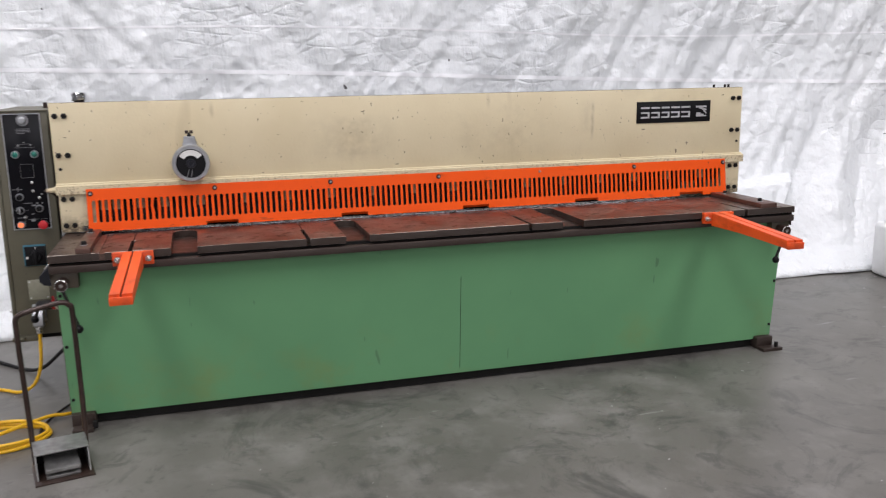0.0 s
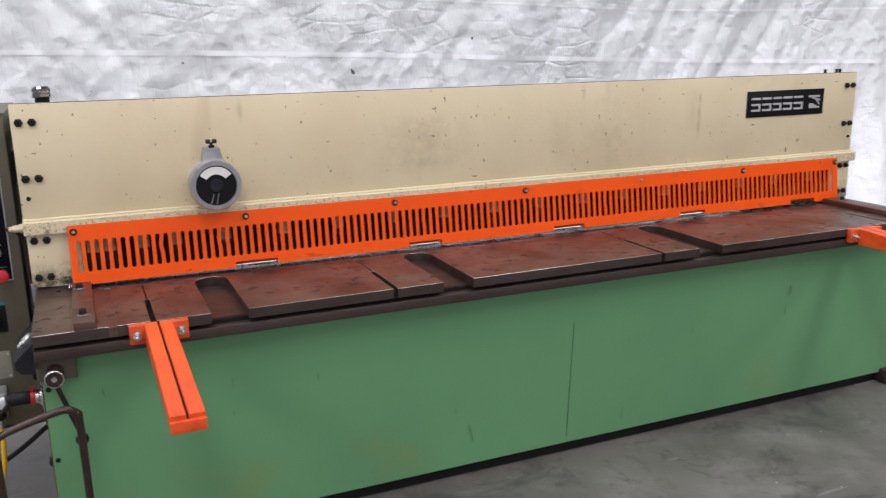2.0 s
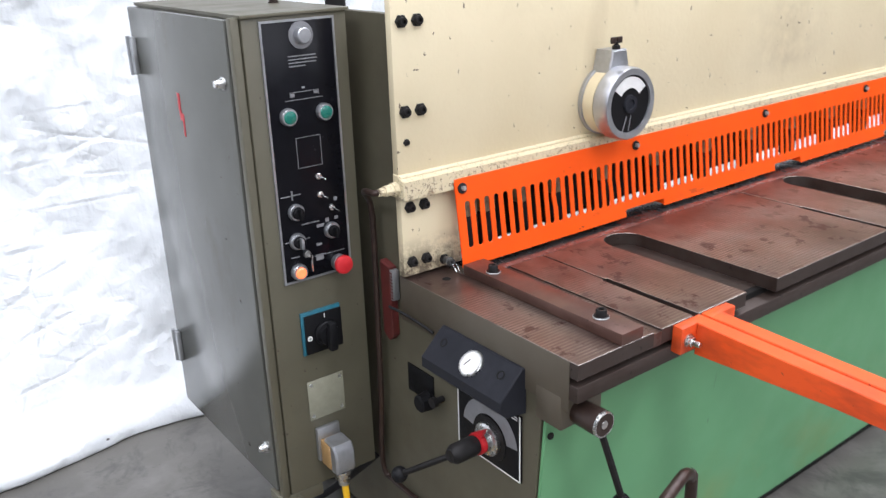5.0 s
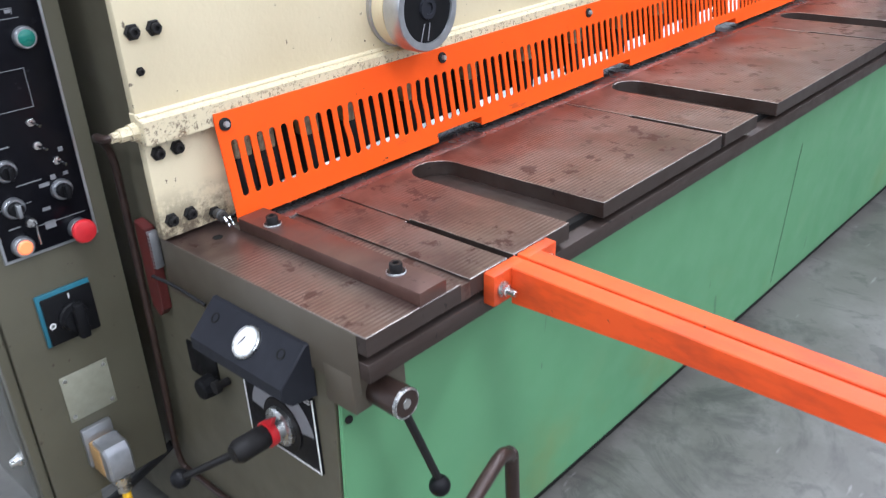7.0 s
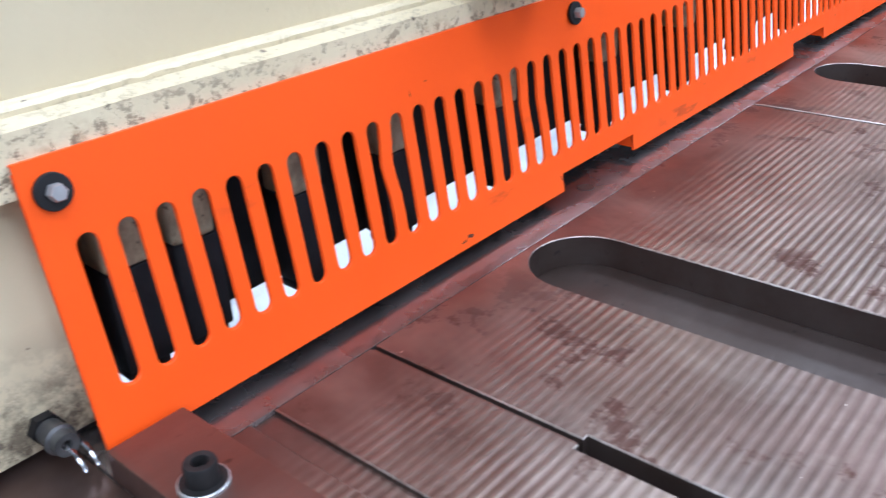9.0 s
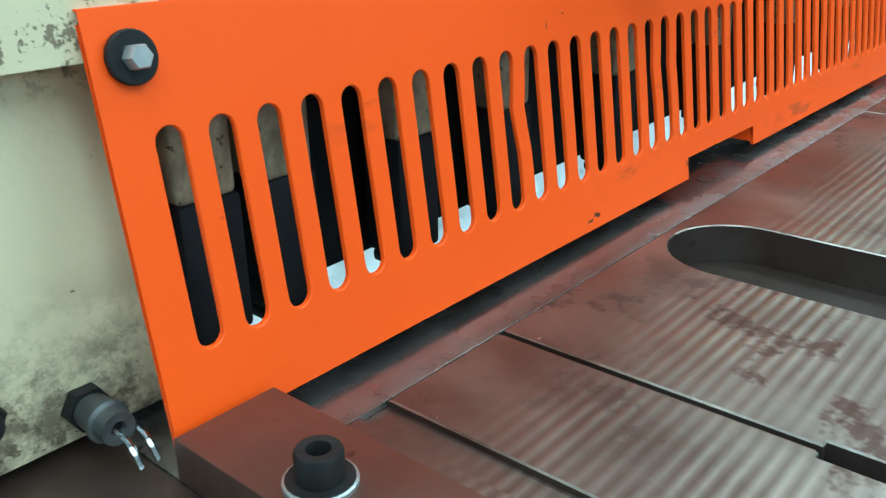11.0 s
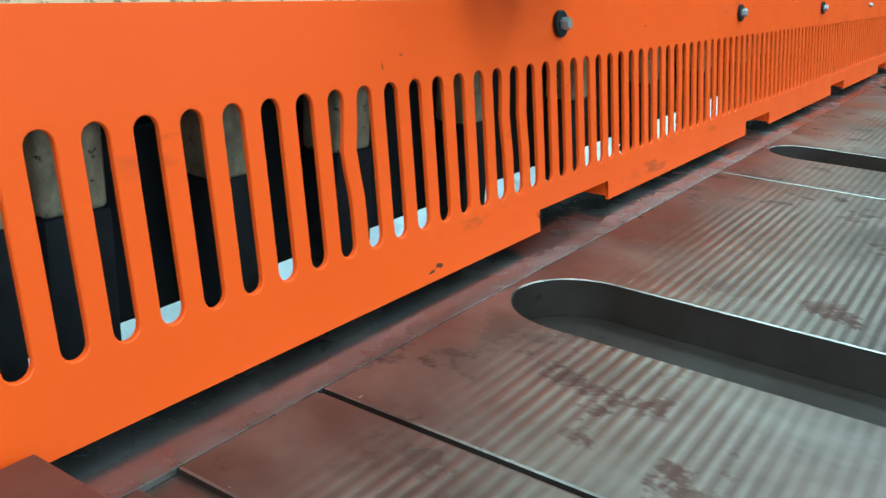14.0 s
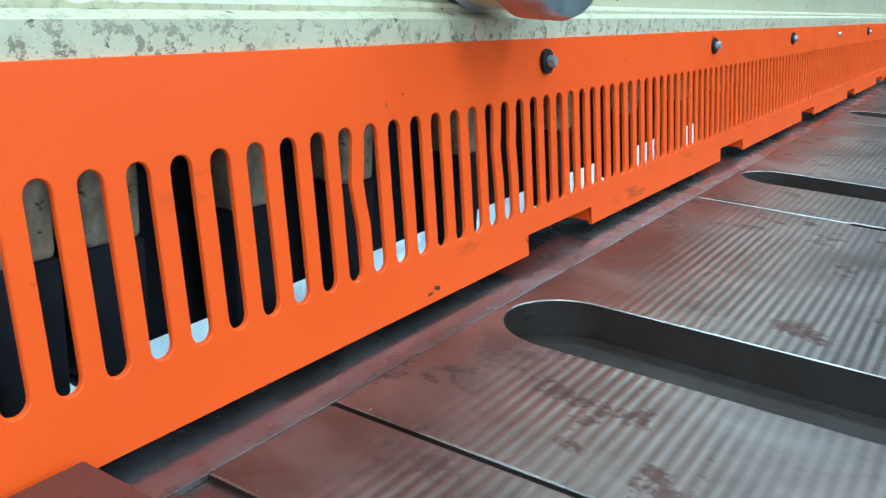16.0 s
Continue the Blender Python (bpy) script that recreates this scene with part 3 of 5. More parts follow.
def guard_mesh():
    """The bent-slat guard: one sheet with rounded slots and five cut-outs along its foot."""
    bm = B()
    x0, x1, z0, z1 = GUARD
    yf, yb, ch = -0.003, 0.0, 0.0006
    zs0, zs1, r = 0.7835, 0.8785, 0.0066
    zc = 0.768
    seg = 8

    def outline(c, rr):
        pts = [(c + rr * math.cos(a), zs1 - r + rr * math.sin(a)) for a in (math.pi / 2 + k * math.pi / 2 / (seg // 2) for k in range(seg // 2 + 1))]
        pts += [(c - rr, zs1 - r - (zs1 - zs0 - 2 * r) * k / 6) for k in range(1, 6)]
        pts += [(c + rr * math.cos(a), zs0 + r + rr * math.sin(a)) for a in (math.pi + k * math.pi / 2 / (seg // 2) for k in range(seg // 2 + 1))]
        return pts  # left half, from top to bottom

    bent = {9: -0.0042, 16: -0.0030, 17: -0.0022, 31: 0.002, 44: -0.002, 60: 0.0016, 74: -0.002}

    def shift(x, z):
        k = round((x - SLOT0 - PITCH / 2) / PITCH)
        if k in bent and abs(x - (SLOT0 + PITCH * (k + 0.5))) < 0.0064:
            return x + bent[k] * math.exp(-((z - 0.842) / 0.016) ** 2)
        return x

    def V(p, y):
        return bm.verts.new((shift(*p), y, p[1]))

    for i in range(NSLOT):
        c = SLOT0 + PITCH * i
        xl = x0 if i == 0 else c - PITCH / 2
        xr = x1 if i == NSLOT - 1 else c + PITCH / 2
        for side in (-1, 1):
            def m(p):
                return (c + (p[0] - c) * -side, p[1])
            xo = xl if side < 0 else xr
            outer, inner = [m(p) for p in outline(c, r + ch)], [m(p) for p in outline(c, r)]
            zz = [zs1 - r - (zs1 - zs0 - 2 * r) * k / 6 for k in range(1, 6)]
            rim = [(c, zc), (xo, zc)] + [(xo, z) for z in reversed(zz)] + [(xo, z1), (c, z1)]
            F = [V(p, yf) for p in rim + outer]
            bm.faces.new(F if side > 0 else F[::-1])
            Bk = [V(p, yb) for p in rim + inner]
            bm.faces.new(Bk[::-1] if side > 0 else Bk)
            o = F[len(rim):]
            n1 = [V(p, yf + ch) for p in inner]
            n2 = Bk[len(rim):]
            for A, C in ((o, n1), (n1, n2)):
                for k in range(len(A) - 1):
                    f = (A[k], A[k + 1], C[k + 1], C[k])
                    bm.faces.new(f if side < 0 else f[::-1])
    # lower band between the cut-outs
    xs = [x0] + [v for n in NOTCHES for v in n] + [x1]
    for k in range(0, len(xs), 2):
        a, b = xs[k], xs[k + 1]
        prism(bm, [(a, zc), (a, 0.7645), (a, z0), (b, z0), (b, 0.7645), (b, zc)], "y", yf, yb)
    for a, b in NOTCHES:
        box(bm, a, b, yf, yb, 0.7645, zc)
        prism(bm, [(yb - 0.0005, 0.7645), (yb - 0.0005, 0.7665), (0.030, 0.752), (0.030, 0.749)], "x", a + 0.002, b - 0.002)
        box(bm, b - 0.0005, b + 0.0025, yb, 0.030, z0 + 0.003, 0.7645)
    box(bm, x0, x1, yf, yb, z1, z1 + 0.0008)
    bmesh.ops.remove_doubles(bm, verts=bm.verts[:], dist=0.00002)
    for v in bm.verts:
        v.co.y += LEAN * (v.co.z - 0.779)
    return bm


def shear():
    root = thing("guillotine_shear", (1.65, 0, 0), "long cream and green guillotine shear with orange slotted guard", "machine")
    bolt = socket_bolt_mesh()

    # front beam plate
    plate = part("front_plate", box(B(), L0, L1 - 0.006, FACE, FACE + 0.018, 0.945, 1.2865, 0.002), "cream", root, "chipped cream-painted front beam plate")
    for x in (0.021, 0.056, L1 - 0.062, L1 - 0.027):
        for z in (1.233, 1.07):
            again("bolt", bolt, pose(x, FACE, z) @ Matrix.Diagonal((0.88, 0.9, 0.88, 1)), plate, "black socket-head bolt")
    for x in (0.022, L1 - 0.028):
        again("bolt", bolt, Matrix.Translation((x, FACE + 0.0005, 1.012)) @ Matrix.Diagonal((0.5, 0.5, 0.5, 1)), plate)
    part("top_edge", box(B(), L0 + 0.001, L1 - 0.007, FACE + 0.001, FACE + 0.017, 1.2866, 1.2878), "bar", plate, "bare dark steel top edge")
    ledge = part("ledge", prism(B(), [(0.019, 0.906), (0.056, 0.906), (0.056, 0.952), (0.0395, 0.952), (0.0365, 0.9465), (0.019, 0.9415)], "x", L0 - 0.002, L1 + 0.006, 0.0012), "cream", root, "cream ledge with a worn weld bead")
    bm = B()
    pts = [(L0 + (L1 - L0) * k / 400, 0.0355 + 0.0012 * noise.noise((k * 0.9, 0, 0)), 0.9475 + 0.0015 * noise.noise((k * 0.7, 5, 0))) for k in range(401)]
    part("weld_bead", tube(bm, pts, 0.0042, 8), "cream", ledge)
    for x in (L0 + 0.003, L1 - 0.112):
        blk = part("end_block", box(B(), x, x + 0.109 + (0.035 if x < 1 else 0), FACE, FACE + 0.018, 0.742, 0.906, 0.002), "cream", root, "cream end block with chipped foot")
        xs = (0.022, 0.056) if x < 1 else (L1 - 0.062, L1 - 0.027)
        for bx in xs:
            for z in (0.885, 0.772):
                again("bolt", bolt, pose(bx, FACE, z) @ Matrix.Diagonal((0.84, 0.9, 0.84, 1)), blk)
    # draincock with a split pin, at the foot of the near block
    cock = part("drain_fitting", lathe(B(), (0.100, FACE, 0.758), (0.100, -1, 0.758), [(0, 0.0105), (0.007, 0.0105), (0.007, 0.0075), (0.018, 0.0080), (0.018, 0.0055), (0.026, 0.0055)], 6), "black", root, "greasy dark drain fitting")
    part("fitting_barrel", lathe(B(), (0.100, FACE - 0.0075, 0.758), (0.101, -1, 0.758), [(0, 0.0082), (0.010, 0.0086), (0.012, 0.0098), (0.014, 0.0098), (0.015, 0.0080), (0.022, 0.0076), (0.022, 0.0035), (0.016, 0.003), (0.016, 0)], 18), "greasy", cock, "grubby zinc barrel")
    for dx in (-0.004, 0.004):
        part("split_pin", tube(B(), smooth_path([(0.104 + dx, 0.016, 0.757), (0.106 + dx, 0.008, 0.750), (0.107 + dx, 0.003, 0.740)]), 0.0016, 6), "chrome", cock)
    # pipe fitting on the end of the ledge
    fit_ = part("hose_fitting", lathe(B(), (0.0, 0.046, 0.925), (-1, 0.046, 0.925), [(0, 0.014), (0.012, 0.014), (0.012, 0.011), (0.03, 0.011), (0.03, 0.008), (0.042, 0.008)], 8), "cream", root, "cream-painted hydraulic elbow")
    part("pipe", tube(B(), smooth_path([(-0.035, 0.046, 0.925), (-0.046, 0.06, 0.922), (-0.040, 0.10, 0.915), (-0.012, 0.128, 0.88), (-0.007, 0.130, 0.80), (-0.007, 0.140, 0.45), (-0.005, 0.155, 0.30), (-0.002, 0.152, 0.235), (0.002, 0.125, 0.222), (0.004, 0.03, 0.218), (0.006, -0.02, 0.216)]), 0.0065, 10), "brown_tube", fit_, "rusty brown pipe")

    # guard
    guard = part("safety_guard", guard_mesh(), "orange", root, "orange sheet-steel guard with rows of upright slots")
    bm = lathe(B(), (0, 0, 0), (0, -1, 0), [(0, 0.0106), (0.0025, 0.0106), (0.003, 0.0100), (0.003, 0.005)], 24)
    washer = mesh_of(bm, "washer", MAT["rubber"])
    bm = lathe(B(), (0, -0.003, 0), (0, -1, 0), [(0, 0.0052), (0.0055, 0.0052), (0.0065, 0.0045), (0.0065, 0.0)], 6)
    hexhead = mesh_of(bm, "hex_bolt", MAT["dull_zinc"])
    for k in range(7):
        x = 0.1315 + 0.5097 * k
        if k != 4:
            again("washer", washer, pose(x, 0.0134, 0.9065, -7.1), guard, "black rubber washer")
        again("hex_bolt", hexhead, pose(x, 0.0136 if k != 4 else 0.0166, 0.9065, -7.1, 15 * k, 0), guard, "zinc hexagon bolt")
        part("stud", cyl(B(), (x, 0.0165, 0.910), (x, 0.0185, 0.910), 0.006, 10), "black", guard)

    # hold-downs behind the guard
    feet = [0.180, 0.229, 0.328, 0.428, 0.580, 0.768, 0.960, 1.159, 1.352, 1.551, 1.744, 1.931, 2.121, 2.315, 2.508, 2.700, 2.889, 3.086]
    bm = box(B(), -0.0168, 0.0168, 0.046, 0.078, 0.829, 0.94, 0.004, 3)
    ram = mesh_of(bm, "hold_down_ram", MAT["ram"])
    bm = box(B(), -0.018, 0.018, 0.045, 0.076, 0.7565, 0.830, 0.003)
    box(bm, -0.0165, 0.0165, 0.050, 0.073, 0.748, 0.757, 0.003)
    shoe = mesh_of(bm, "hold_down_shoe", MAT["pad"])
    for x in feet:
        h = again("hold_down", ram, pose(x, 0, 0), root, "cream hold-down plunger with dark iron shoe")
        again("shoe", shoe, pose(x, 0, 0), h)
    # the shade behind the guard is put into the beam and blade colours
    beam = part("blade_beam", prism(B(), [(0.033, 0.80), (L1 - 0.035, 0.86), (L1 - 0.035, 1.22), (0.033, 1.22)], "y", 0.098, 0.24, 0.003), "cavity", root, "blade beam coloured near black for the shade inside")
    part("upper_blade", prism(B(), [(0.033, 0.7415), (L1 - 0.035, 0.7415 + 0.0215 * 3.24), (L1 - 0.035, 0.91), (0.033, 0.85)], "y", 0.088, 0.098, 0.001), "pad", beam, "steel upper blade coloured dark for the shade inside")
    # second, forward box is added to throw shade on the plunger tops
    part("rail_with_shade_lip", box(box(B(), 0.121, L1 - 0.112, 0.057, 0.088, 0.906, 0.945, 0.001), 0.15, L1 - 0.115, 0.024, 0.088, 0.878, 0.9055, 0.001), "cavity", root)

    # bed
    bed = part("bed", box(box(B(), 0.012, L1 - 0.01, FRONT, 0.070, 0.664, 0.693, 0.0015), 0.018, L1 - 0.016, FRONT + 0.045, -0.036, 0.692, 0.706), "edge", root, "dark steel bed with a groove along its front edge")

    def arc(c, r, a0, a1, n=10):
        return [(c[0] + r * math.cos(radians(a0 + (a1 - a0) * k / n)), c[1] + r * math.sin(radians(a0 + (a1 - a0) * k / n))) for k in range(n + 1)]

    back, yc, R = -0.0345, -0.092, 0.050
    recess = [0.505, 1.192, 2.155]
    slots = [0.305, 0.988, 1.952, 3.035]
    cuts = sorted([("s", x) for x in slots] + [("r", x) for x in recess], key=lambda c: c[1])
    left = [(0.2135, back), (0.2135, FRONT)]
    for kind, x in cuts + [("e", 0)]:
        if kind == "s":
            w0, w1 = 0.0028, 0.0075
            right = [(x - w1, FRONT), (x - w1, -0.21), (x - w0, -0.21), (x - w0, back)]
            nxt = [(x + w0, back), (x + w0, -0.21), (x + w1, -0.21), (x + w1, FRONT)]
        elif kind == "r":
            right = [(x - R, FRONT)] + arc((x, yc), R, 180, 90) + [(x, back)]
            nxt = [(x, back)] + arc((x, yc), R, 90, 0) + [(x + R, FRONT)]
        else:
            right = [(L1 - 0.01, FRONT), (L1 - 0.01, back)]
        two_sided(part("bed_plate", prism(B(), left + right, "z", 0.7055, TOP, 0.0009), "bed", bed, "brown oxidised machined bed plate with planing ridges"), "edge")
        left = nxt if kind != "e" else left
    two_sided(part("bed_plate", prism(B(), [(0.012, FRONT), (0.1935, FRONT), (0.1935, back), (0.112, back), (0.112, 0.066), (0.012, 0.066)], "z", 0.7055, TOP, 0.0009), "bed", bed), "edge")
    # flat near-black disc drawn for the shaded inside of a hole
    part("bed_hole", lathe(B(), (0.072, -0.006, TOP + 0.0002), (0.072, -0.006, 2), [(0, 0.0085), (0.0004, 0.0085), (0.0004, 0.0068), (0.0002, 0.0066), (0.0002, 0.0)], 20), "cavity", bed, "dark tapped hole in the bed")
    # near-black strips colour in the shade down the groove and slots
    part("groove_shade", box(B(), 0.02, L1 - 0.018, FRONT + 0.030, FRONT + 0.0449, 0.6932, 0.7053), "cavity", bed, "near-black strip for the shade in the front groove")
    for x in slots:
        part("slot_lip", box(B(), x - 0.0027, x - 0.0009, -0.208, back - 0.002, 0.7057, TOP - 0.0012), "bar", bed)
        part("slot_shade", box(B(), x - 0.0074, x + 0.0074, FRONT + 0.002, -0.2105, 0.7062, 0.7085), "cavity", bed)
    part("groove_floor", box(B(), 0.1935, 0.2135, FRONT, back, 0.7055, TOP - 0.004), "bed", bed)
    for a, b in ((0.0105, 0.0118), (L1 - 0.0098, L1 - 0.0085)):
        part("bed_end", box(B(), a, b, FRONT + 0.018, 0.068, 0.640, TOP - 0.001, 0.0004), "bedside", bed, "khaki-brown bed end face")
    low = part("lower_blade", box(B(), 0.1125, L1 - 0.012, -0.034, 0.068, 0.694, TOP - 0.0004, 0.0008), "blade", root, "dark lower blade strip with sunk screws")
    bm = lathe(B(), (0, 0, 0.7348), (0, 0, 2), [(0, 0.0085), (0.0003, 0.0085), (0.0003, 0.0072), (-0.004, 0.0065), (-0.004, 0)], 18)
    sunk = mesh_of(bm, "sunk_screw", MAT["bar"])
    for k in range(9):
        again("sunk_screw", sunk, pose(0.642 + 0.30 * k, -0.004, 0), low)

    # guide bars with their bolts
    bm = lathe(B(), (0, 0, 0.757), (0, 0, 2), [(0, 0.0165), (0.0025, 0.0165), (0.0035, 0.0155), (0.0035, 0.0112), (0.0165, 0.0112), (0.0180, 0.0102), (0.0180, 0.0058), (0.010, 0.0058), (0.010, 0)], 20)
    capscrew = mesh_of(bm, "cap_screw", MAT["black"])
    bm = lathe(B(), (0, 0, 0.7571), (0, 0, 2), [(0, 0.0172), (0.0022, 0.0172), (0.003, 0.0162), (0.003, 0.011)], 20)
    ring = mesh_of(bm, "washer", MAT["galv"])
    for a, b, lab in ((0.111, 0.164, "brown steel squaring bar bolted across the bed"), (3.112, 3.20, "")):
        bar = part("squaring_bar", box(B(), a, b, FRONT - 0.001, -0.011, TOP + 0.0005, 0.757, 0.0012), "bar", root, lab)
        small = Matrix.Translation((0, 0, 0.757)) @ Matrix.Diagonal((0.86, 0.86, 0.86, 1)) @ Matrix.Translation((0, 0, -0.757))
        for dx, y in ((-0.007, -0.080), (-0.002, -0.358)):
            again("washer", ring, pose((a + b) / 2 + dx, y, 0) @ small, bar)
            again("cap_screw", capscrew, pose((a + b) / 2 + dx, y, 0) @ small, bar, "black socket cap screw")

    # base, front panels, feet
    def front(z, proud=0.0):
        return -0.354 + (0.650 - z) * 0.082 - proud

    pan = part("front_panel", prism(B(), [(front(0.046), 0.046), (front(0.650), 0.650), (front(0.650) + 0.008, 0.650), (front(0.046) + 0.008, 0.046)], "x", 0.018, L1 - 0.012, 0.002), "green", root, "green-painted sheet-steel front panel leaning inwards at its foot")
    part("panel_joint", prism(B(), [(front(0.070, 0.0006), 0.070), (front(0.505, 0.0006), 0.505), (front(0.505) + 0.001, 0.505), (front(0.070) + 0.001, 0.070)], "x", 1.6565, 1.6587), "cavity", pan, "thin dark joint between two sheets")
    for x in (0.030, L1 - 0.024):
        for z in (0.560, 0.347, 0.118):
            y = front(z)
            part("screw", lathe(B(), (x, y, z), (x, -1, z), [(0, 0.007), (0.003, 0.007), (0.005, 0.005), (0.005, 0)], 8), "black", pan)
    # near black carries the shade under the bed edge and under the machine
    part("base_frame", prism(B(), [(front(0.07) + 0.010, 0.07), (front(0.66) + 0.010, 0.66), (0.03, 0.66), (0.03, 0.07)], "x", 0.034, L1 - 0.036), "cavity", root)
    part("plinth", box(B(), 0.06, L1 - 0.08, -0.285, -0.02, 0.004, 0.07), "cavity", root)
    for x in (0.02, L1 - 0.105):
        f = part("foot", box(box(B(), x, x + 0.09, -0.335, -0.25, 0.012, 0.062, 0.003), x + 0.005, x + 0.115 if x > 1 else x + 0.085, -0.385, -0.25, 0.0, 0.016, 0.002), "edge", root, "rusty levelling foot")
        part("levelling_bolt", cyl(B(), (x + 0.09, -0.365, 0.012), (x + 0.09, -0.365, 0.04), 0.010, 6), "black", f)
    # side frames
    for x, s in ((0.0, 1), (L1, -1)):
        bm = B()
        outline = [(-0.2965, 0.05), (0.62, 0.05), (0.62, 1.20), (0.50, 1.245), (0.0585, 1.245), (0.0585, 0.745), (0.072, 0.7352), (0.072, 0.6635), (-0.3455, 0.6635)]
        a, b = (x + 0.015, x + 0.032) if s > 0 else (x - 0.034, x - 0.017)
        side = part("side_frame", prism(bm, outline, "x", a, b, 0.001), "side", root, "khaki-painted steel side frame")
    # unseen: the beam blocks flat views of the sheet
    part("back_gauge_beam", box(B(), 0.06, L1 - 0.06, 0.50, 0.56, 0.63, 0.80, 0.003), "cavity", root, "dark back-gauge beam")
    # added box, keeps the lit floor out of the slots
    part("floor_screen", box(B(), 0.036, L1 - 0.038, 0.10, 0.60, 0.05, 0.35, 0.004), "cavity", root, "near-black box added to hide the lit floor behind")
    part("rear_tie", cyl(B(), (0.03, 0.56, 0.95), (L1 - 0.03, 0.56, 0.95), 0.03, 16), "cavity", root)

    # filler cap at the back of the near frame
    base = part("filler_neck", cyl(B(), (0.082, 0.37, 1.15), (0.082, 0.37, 1.290), 0.022, 18), "black", root)
    part("arm_bracket", box(B(), 0.03, 0.12, 0.33, 0.41, 1.14, 1.15, 0.001), "black", base)
    part("filler_cap", lathe(B(), (0.082, 0.37, 1.286), (0.082, 0.37, 2), [(0, 0.030), (0.004, 0.034), (0.012, 0.034), (0.014, 0.031), (0.018, 0.031), (0.02, 0.034), (0.03, 0.034), (0.036, 0.028), (0.037, 0)], 28), "chrome", base, "ribbed chrome filler cap")
    for x in (3.16, 3.225, 3.245):
        part("top_stud", cyl(B(), (x, 0.08, 1.245), (x, 0.08, 1.302), 0.006, 8), "black", root)
    part("stud_rail", box(B(), 3.12, 3.28, 0.06, 0.10, 1.235, 1.246), "cavity", root)

    # back-gauge dial
    cx, cz = 0.550, 1.022
    dial = part("gauge_dial", lathe(B(), (cx, FACE, cz), (cx, -1, cz), [(0, 0.074), (0.010, 0.076), (0.012, 0.070), (0.044, 0.072), (0.050, 0.0785), (0.080, 0.0785), (0.086, 0.0755), (0.086, 0.0625), (0.081, 0.0615), (0.081, 0)], 56), "alu", root, "round aluminium gauge dial with black face")
    part("drum", lathe(B(), (cx, FACE - 0.0125, cz), (cx, -1, cz), [(0, 0.0725), (0.030, 0.0735)], 56), "cream", dial)
    part("dial_face", lathe(B(), (cx, -0.0410, cz), (cx, -1, cz), [(0, 0.0612), (0.0012, 0.0612), (0.0012, 0)], 48), "plastic", dial)
    bm = B()
    sweep = [radians(35 + 110 * k / 20) for k in range(21)]
    prism(bm, [(cx + 0.034 * math.cos(a), cz + 0.034 * math.sin(a)) for a in sweep] + [(cx + 0.058 * math.cos(a), cz + 0.058 * math.sin(a)) for a in reversed(sweep)], "y", -0.0430, -0.0422)
    part("dial_window", bm, "white", dial, "white arc-shaped scale window")
    part("dial_boss", lathe(B(), (cx, -0.0422, cz), (cx, -1, cz), [(0, 0.020), (0.005, 0.019), (0.005, 0.011), (0.001, 0.010), (0.001, 0)], 24), "slate", dial)
    bm = B()
    for dx in (-0.010, 0.004):
        prism(bm, [(cx + dx, cz - 0.026), (cx + dx + 0.0025, cz - 0.026), (cx + dx * 1.3 - 0.006, cz - 0.058), (cx + dx * 1.3 - 0.0085, cz - 0.058)], "y", -0.0430, -0.0422)
    part("dial_pointer", bm, "grey_print", dial)
    br = part("dial_bracket", prism(B(), [(cx - 0.034, cz + 0.060), (cx + 0.034, cz + 0.060), (cx + 0.022, cz + 0.112), (cx - 0.022, cz + 0.112)], "y", -0.010, FACE, 0.003), "alu", dial)
    part("clamp_screw", lathe(B(), (cx, 0.002, cz + 0.112), (cx, 0.002, 3), [(0, 0.009), (0.008, 0.009), (0.009, 0.005), (0.016, 0.005)], 12), "black", br)
    part("wing", box(box(B(), cx - 0.017, cx - 0.002, -0.001, 0.005, cz + 0.124, cz + 0.138, 0.002), cx + 0.002, cx + 0.017, -0.001, 0.005, cz + 0.124, cz + 0.138, 0.002), "brown_tube", br)

    # maker's plate: plain shapes only
    mp = part("maker_plate", box(B(), 2.700, 3.117, FACE - 0.0035, FACE + 0.0002, 1.119, 1.225, 0.0008), "plastic", root, "black maker's plate with silver block shapes")
    bm = B()
    x = 2.722
    for w in (0.048, 0.048, 0.044, 0.048, 0.050):
        box(bm, x, x + w, FACE - 0.0046, FACE - 0.0034, 1.190, 1.199)
        box(bm, x, x + w, FACE - 0.0046, FACE - 0.0034, 1.166, 1.174)
        box(bm, x, x + w, FACE - 0.0046, FACE - 0.0034, 1.143, 1.151)
        box(bm, x + w - 0.009, x + w, FACE - 0.0046, FACE - 0.0034, 1.151, 1.166)
        x += w + 0.010
    part("silver_shapes", bm, "silver", mp)
    bm = B()
    for k in range(3):
        o = 0.017 * k
        prism(bm, [(3.032 + o, 1.199 - o * 0.2), (3.094, 1.199 - o), (3.094, 1.190 - o), (3.032 + o, 1.190 - o * 0.2)], "y", FACE - 0.0046, FACE - 0.0034)
        prism(bm, [(3.036, 1.165 - o * 0.4), (3.060 + o, 1.165 - o * 0.4), (3.060 + o, 1.158 - o * 0.4), (3.036, 1.158 - o * 0.4)], "y", FACE - 0.0046, FACE - 0.0034)
    part("silver_emblem", bm, "silver", mp)

    # left side: blade-gap gauge block, scale plate, cranks, knob
    prof = [(0.0145, 0.680), (0.004, 0.680), (-0.046, 0.632), (-0.046, 0.612), (-0.030, 0.596), (0.0145, 0.590)]
    blk = part("gauge_block", prism(B(), [(p[0], p[1]) for p in prof], "y", -0.304, -0.076, 0.002), "slate", root, "slate-grey block with a small round gauge")
    up = Vector((-0.048, 0, 0.05)).normalized()
    mid = Vector((-0.021, 0, 0.656))
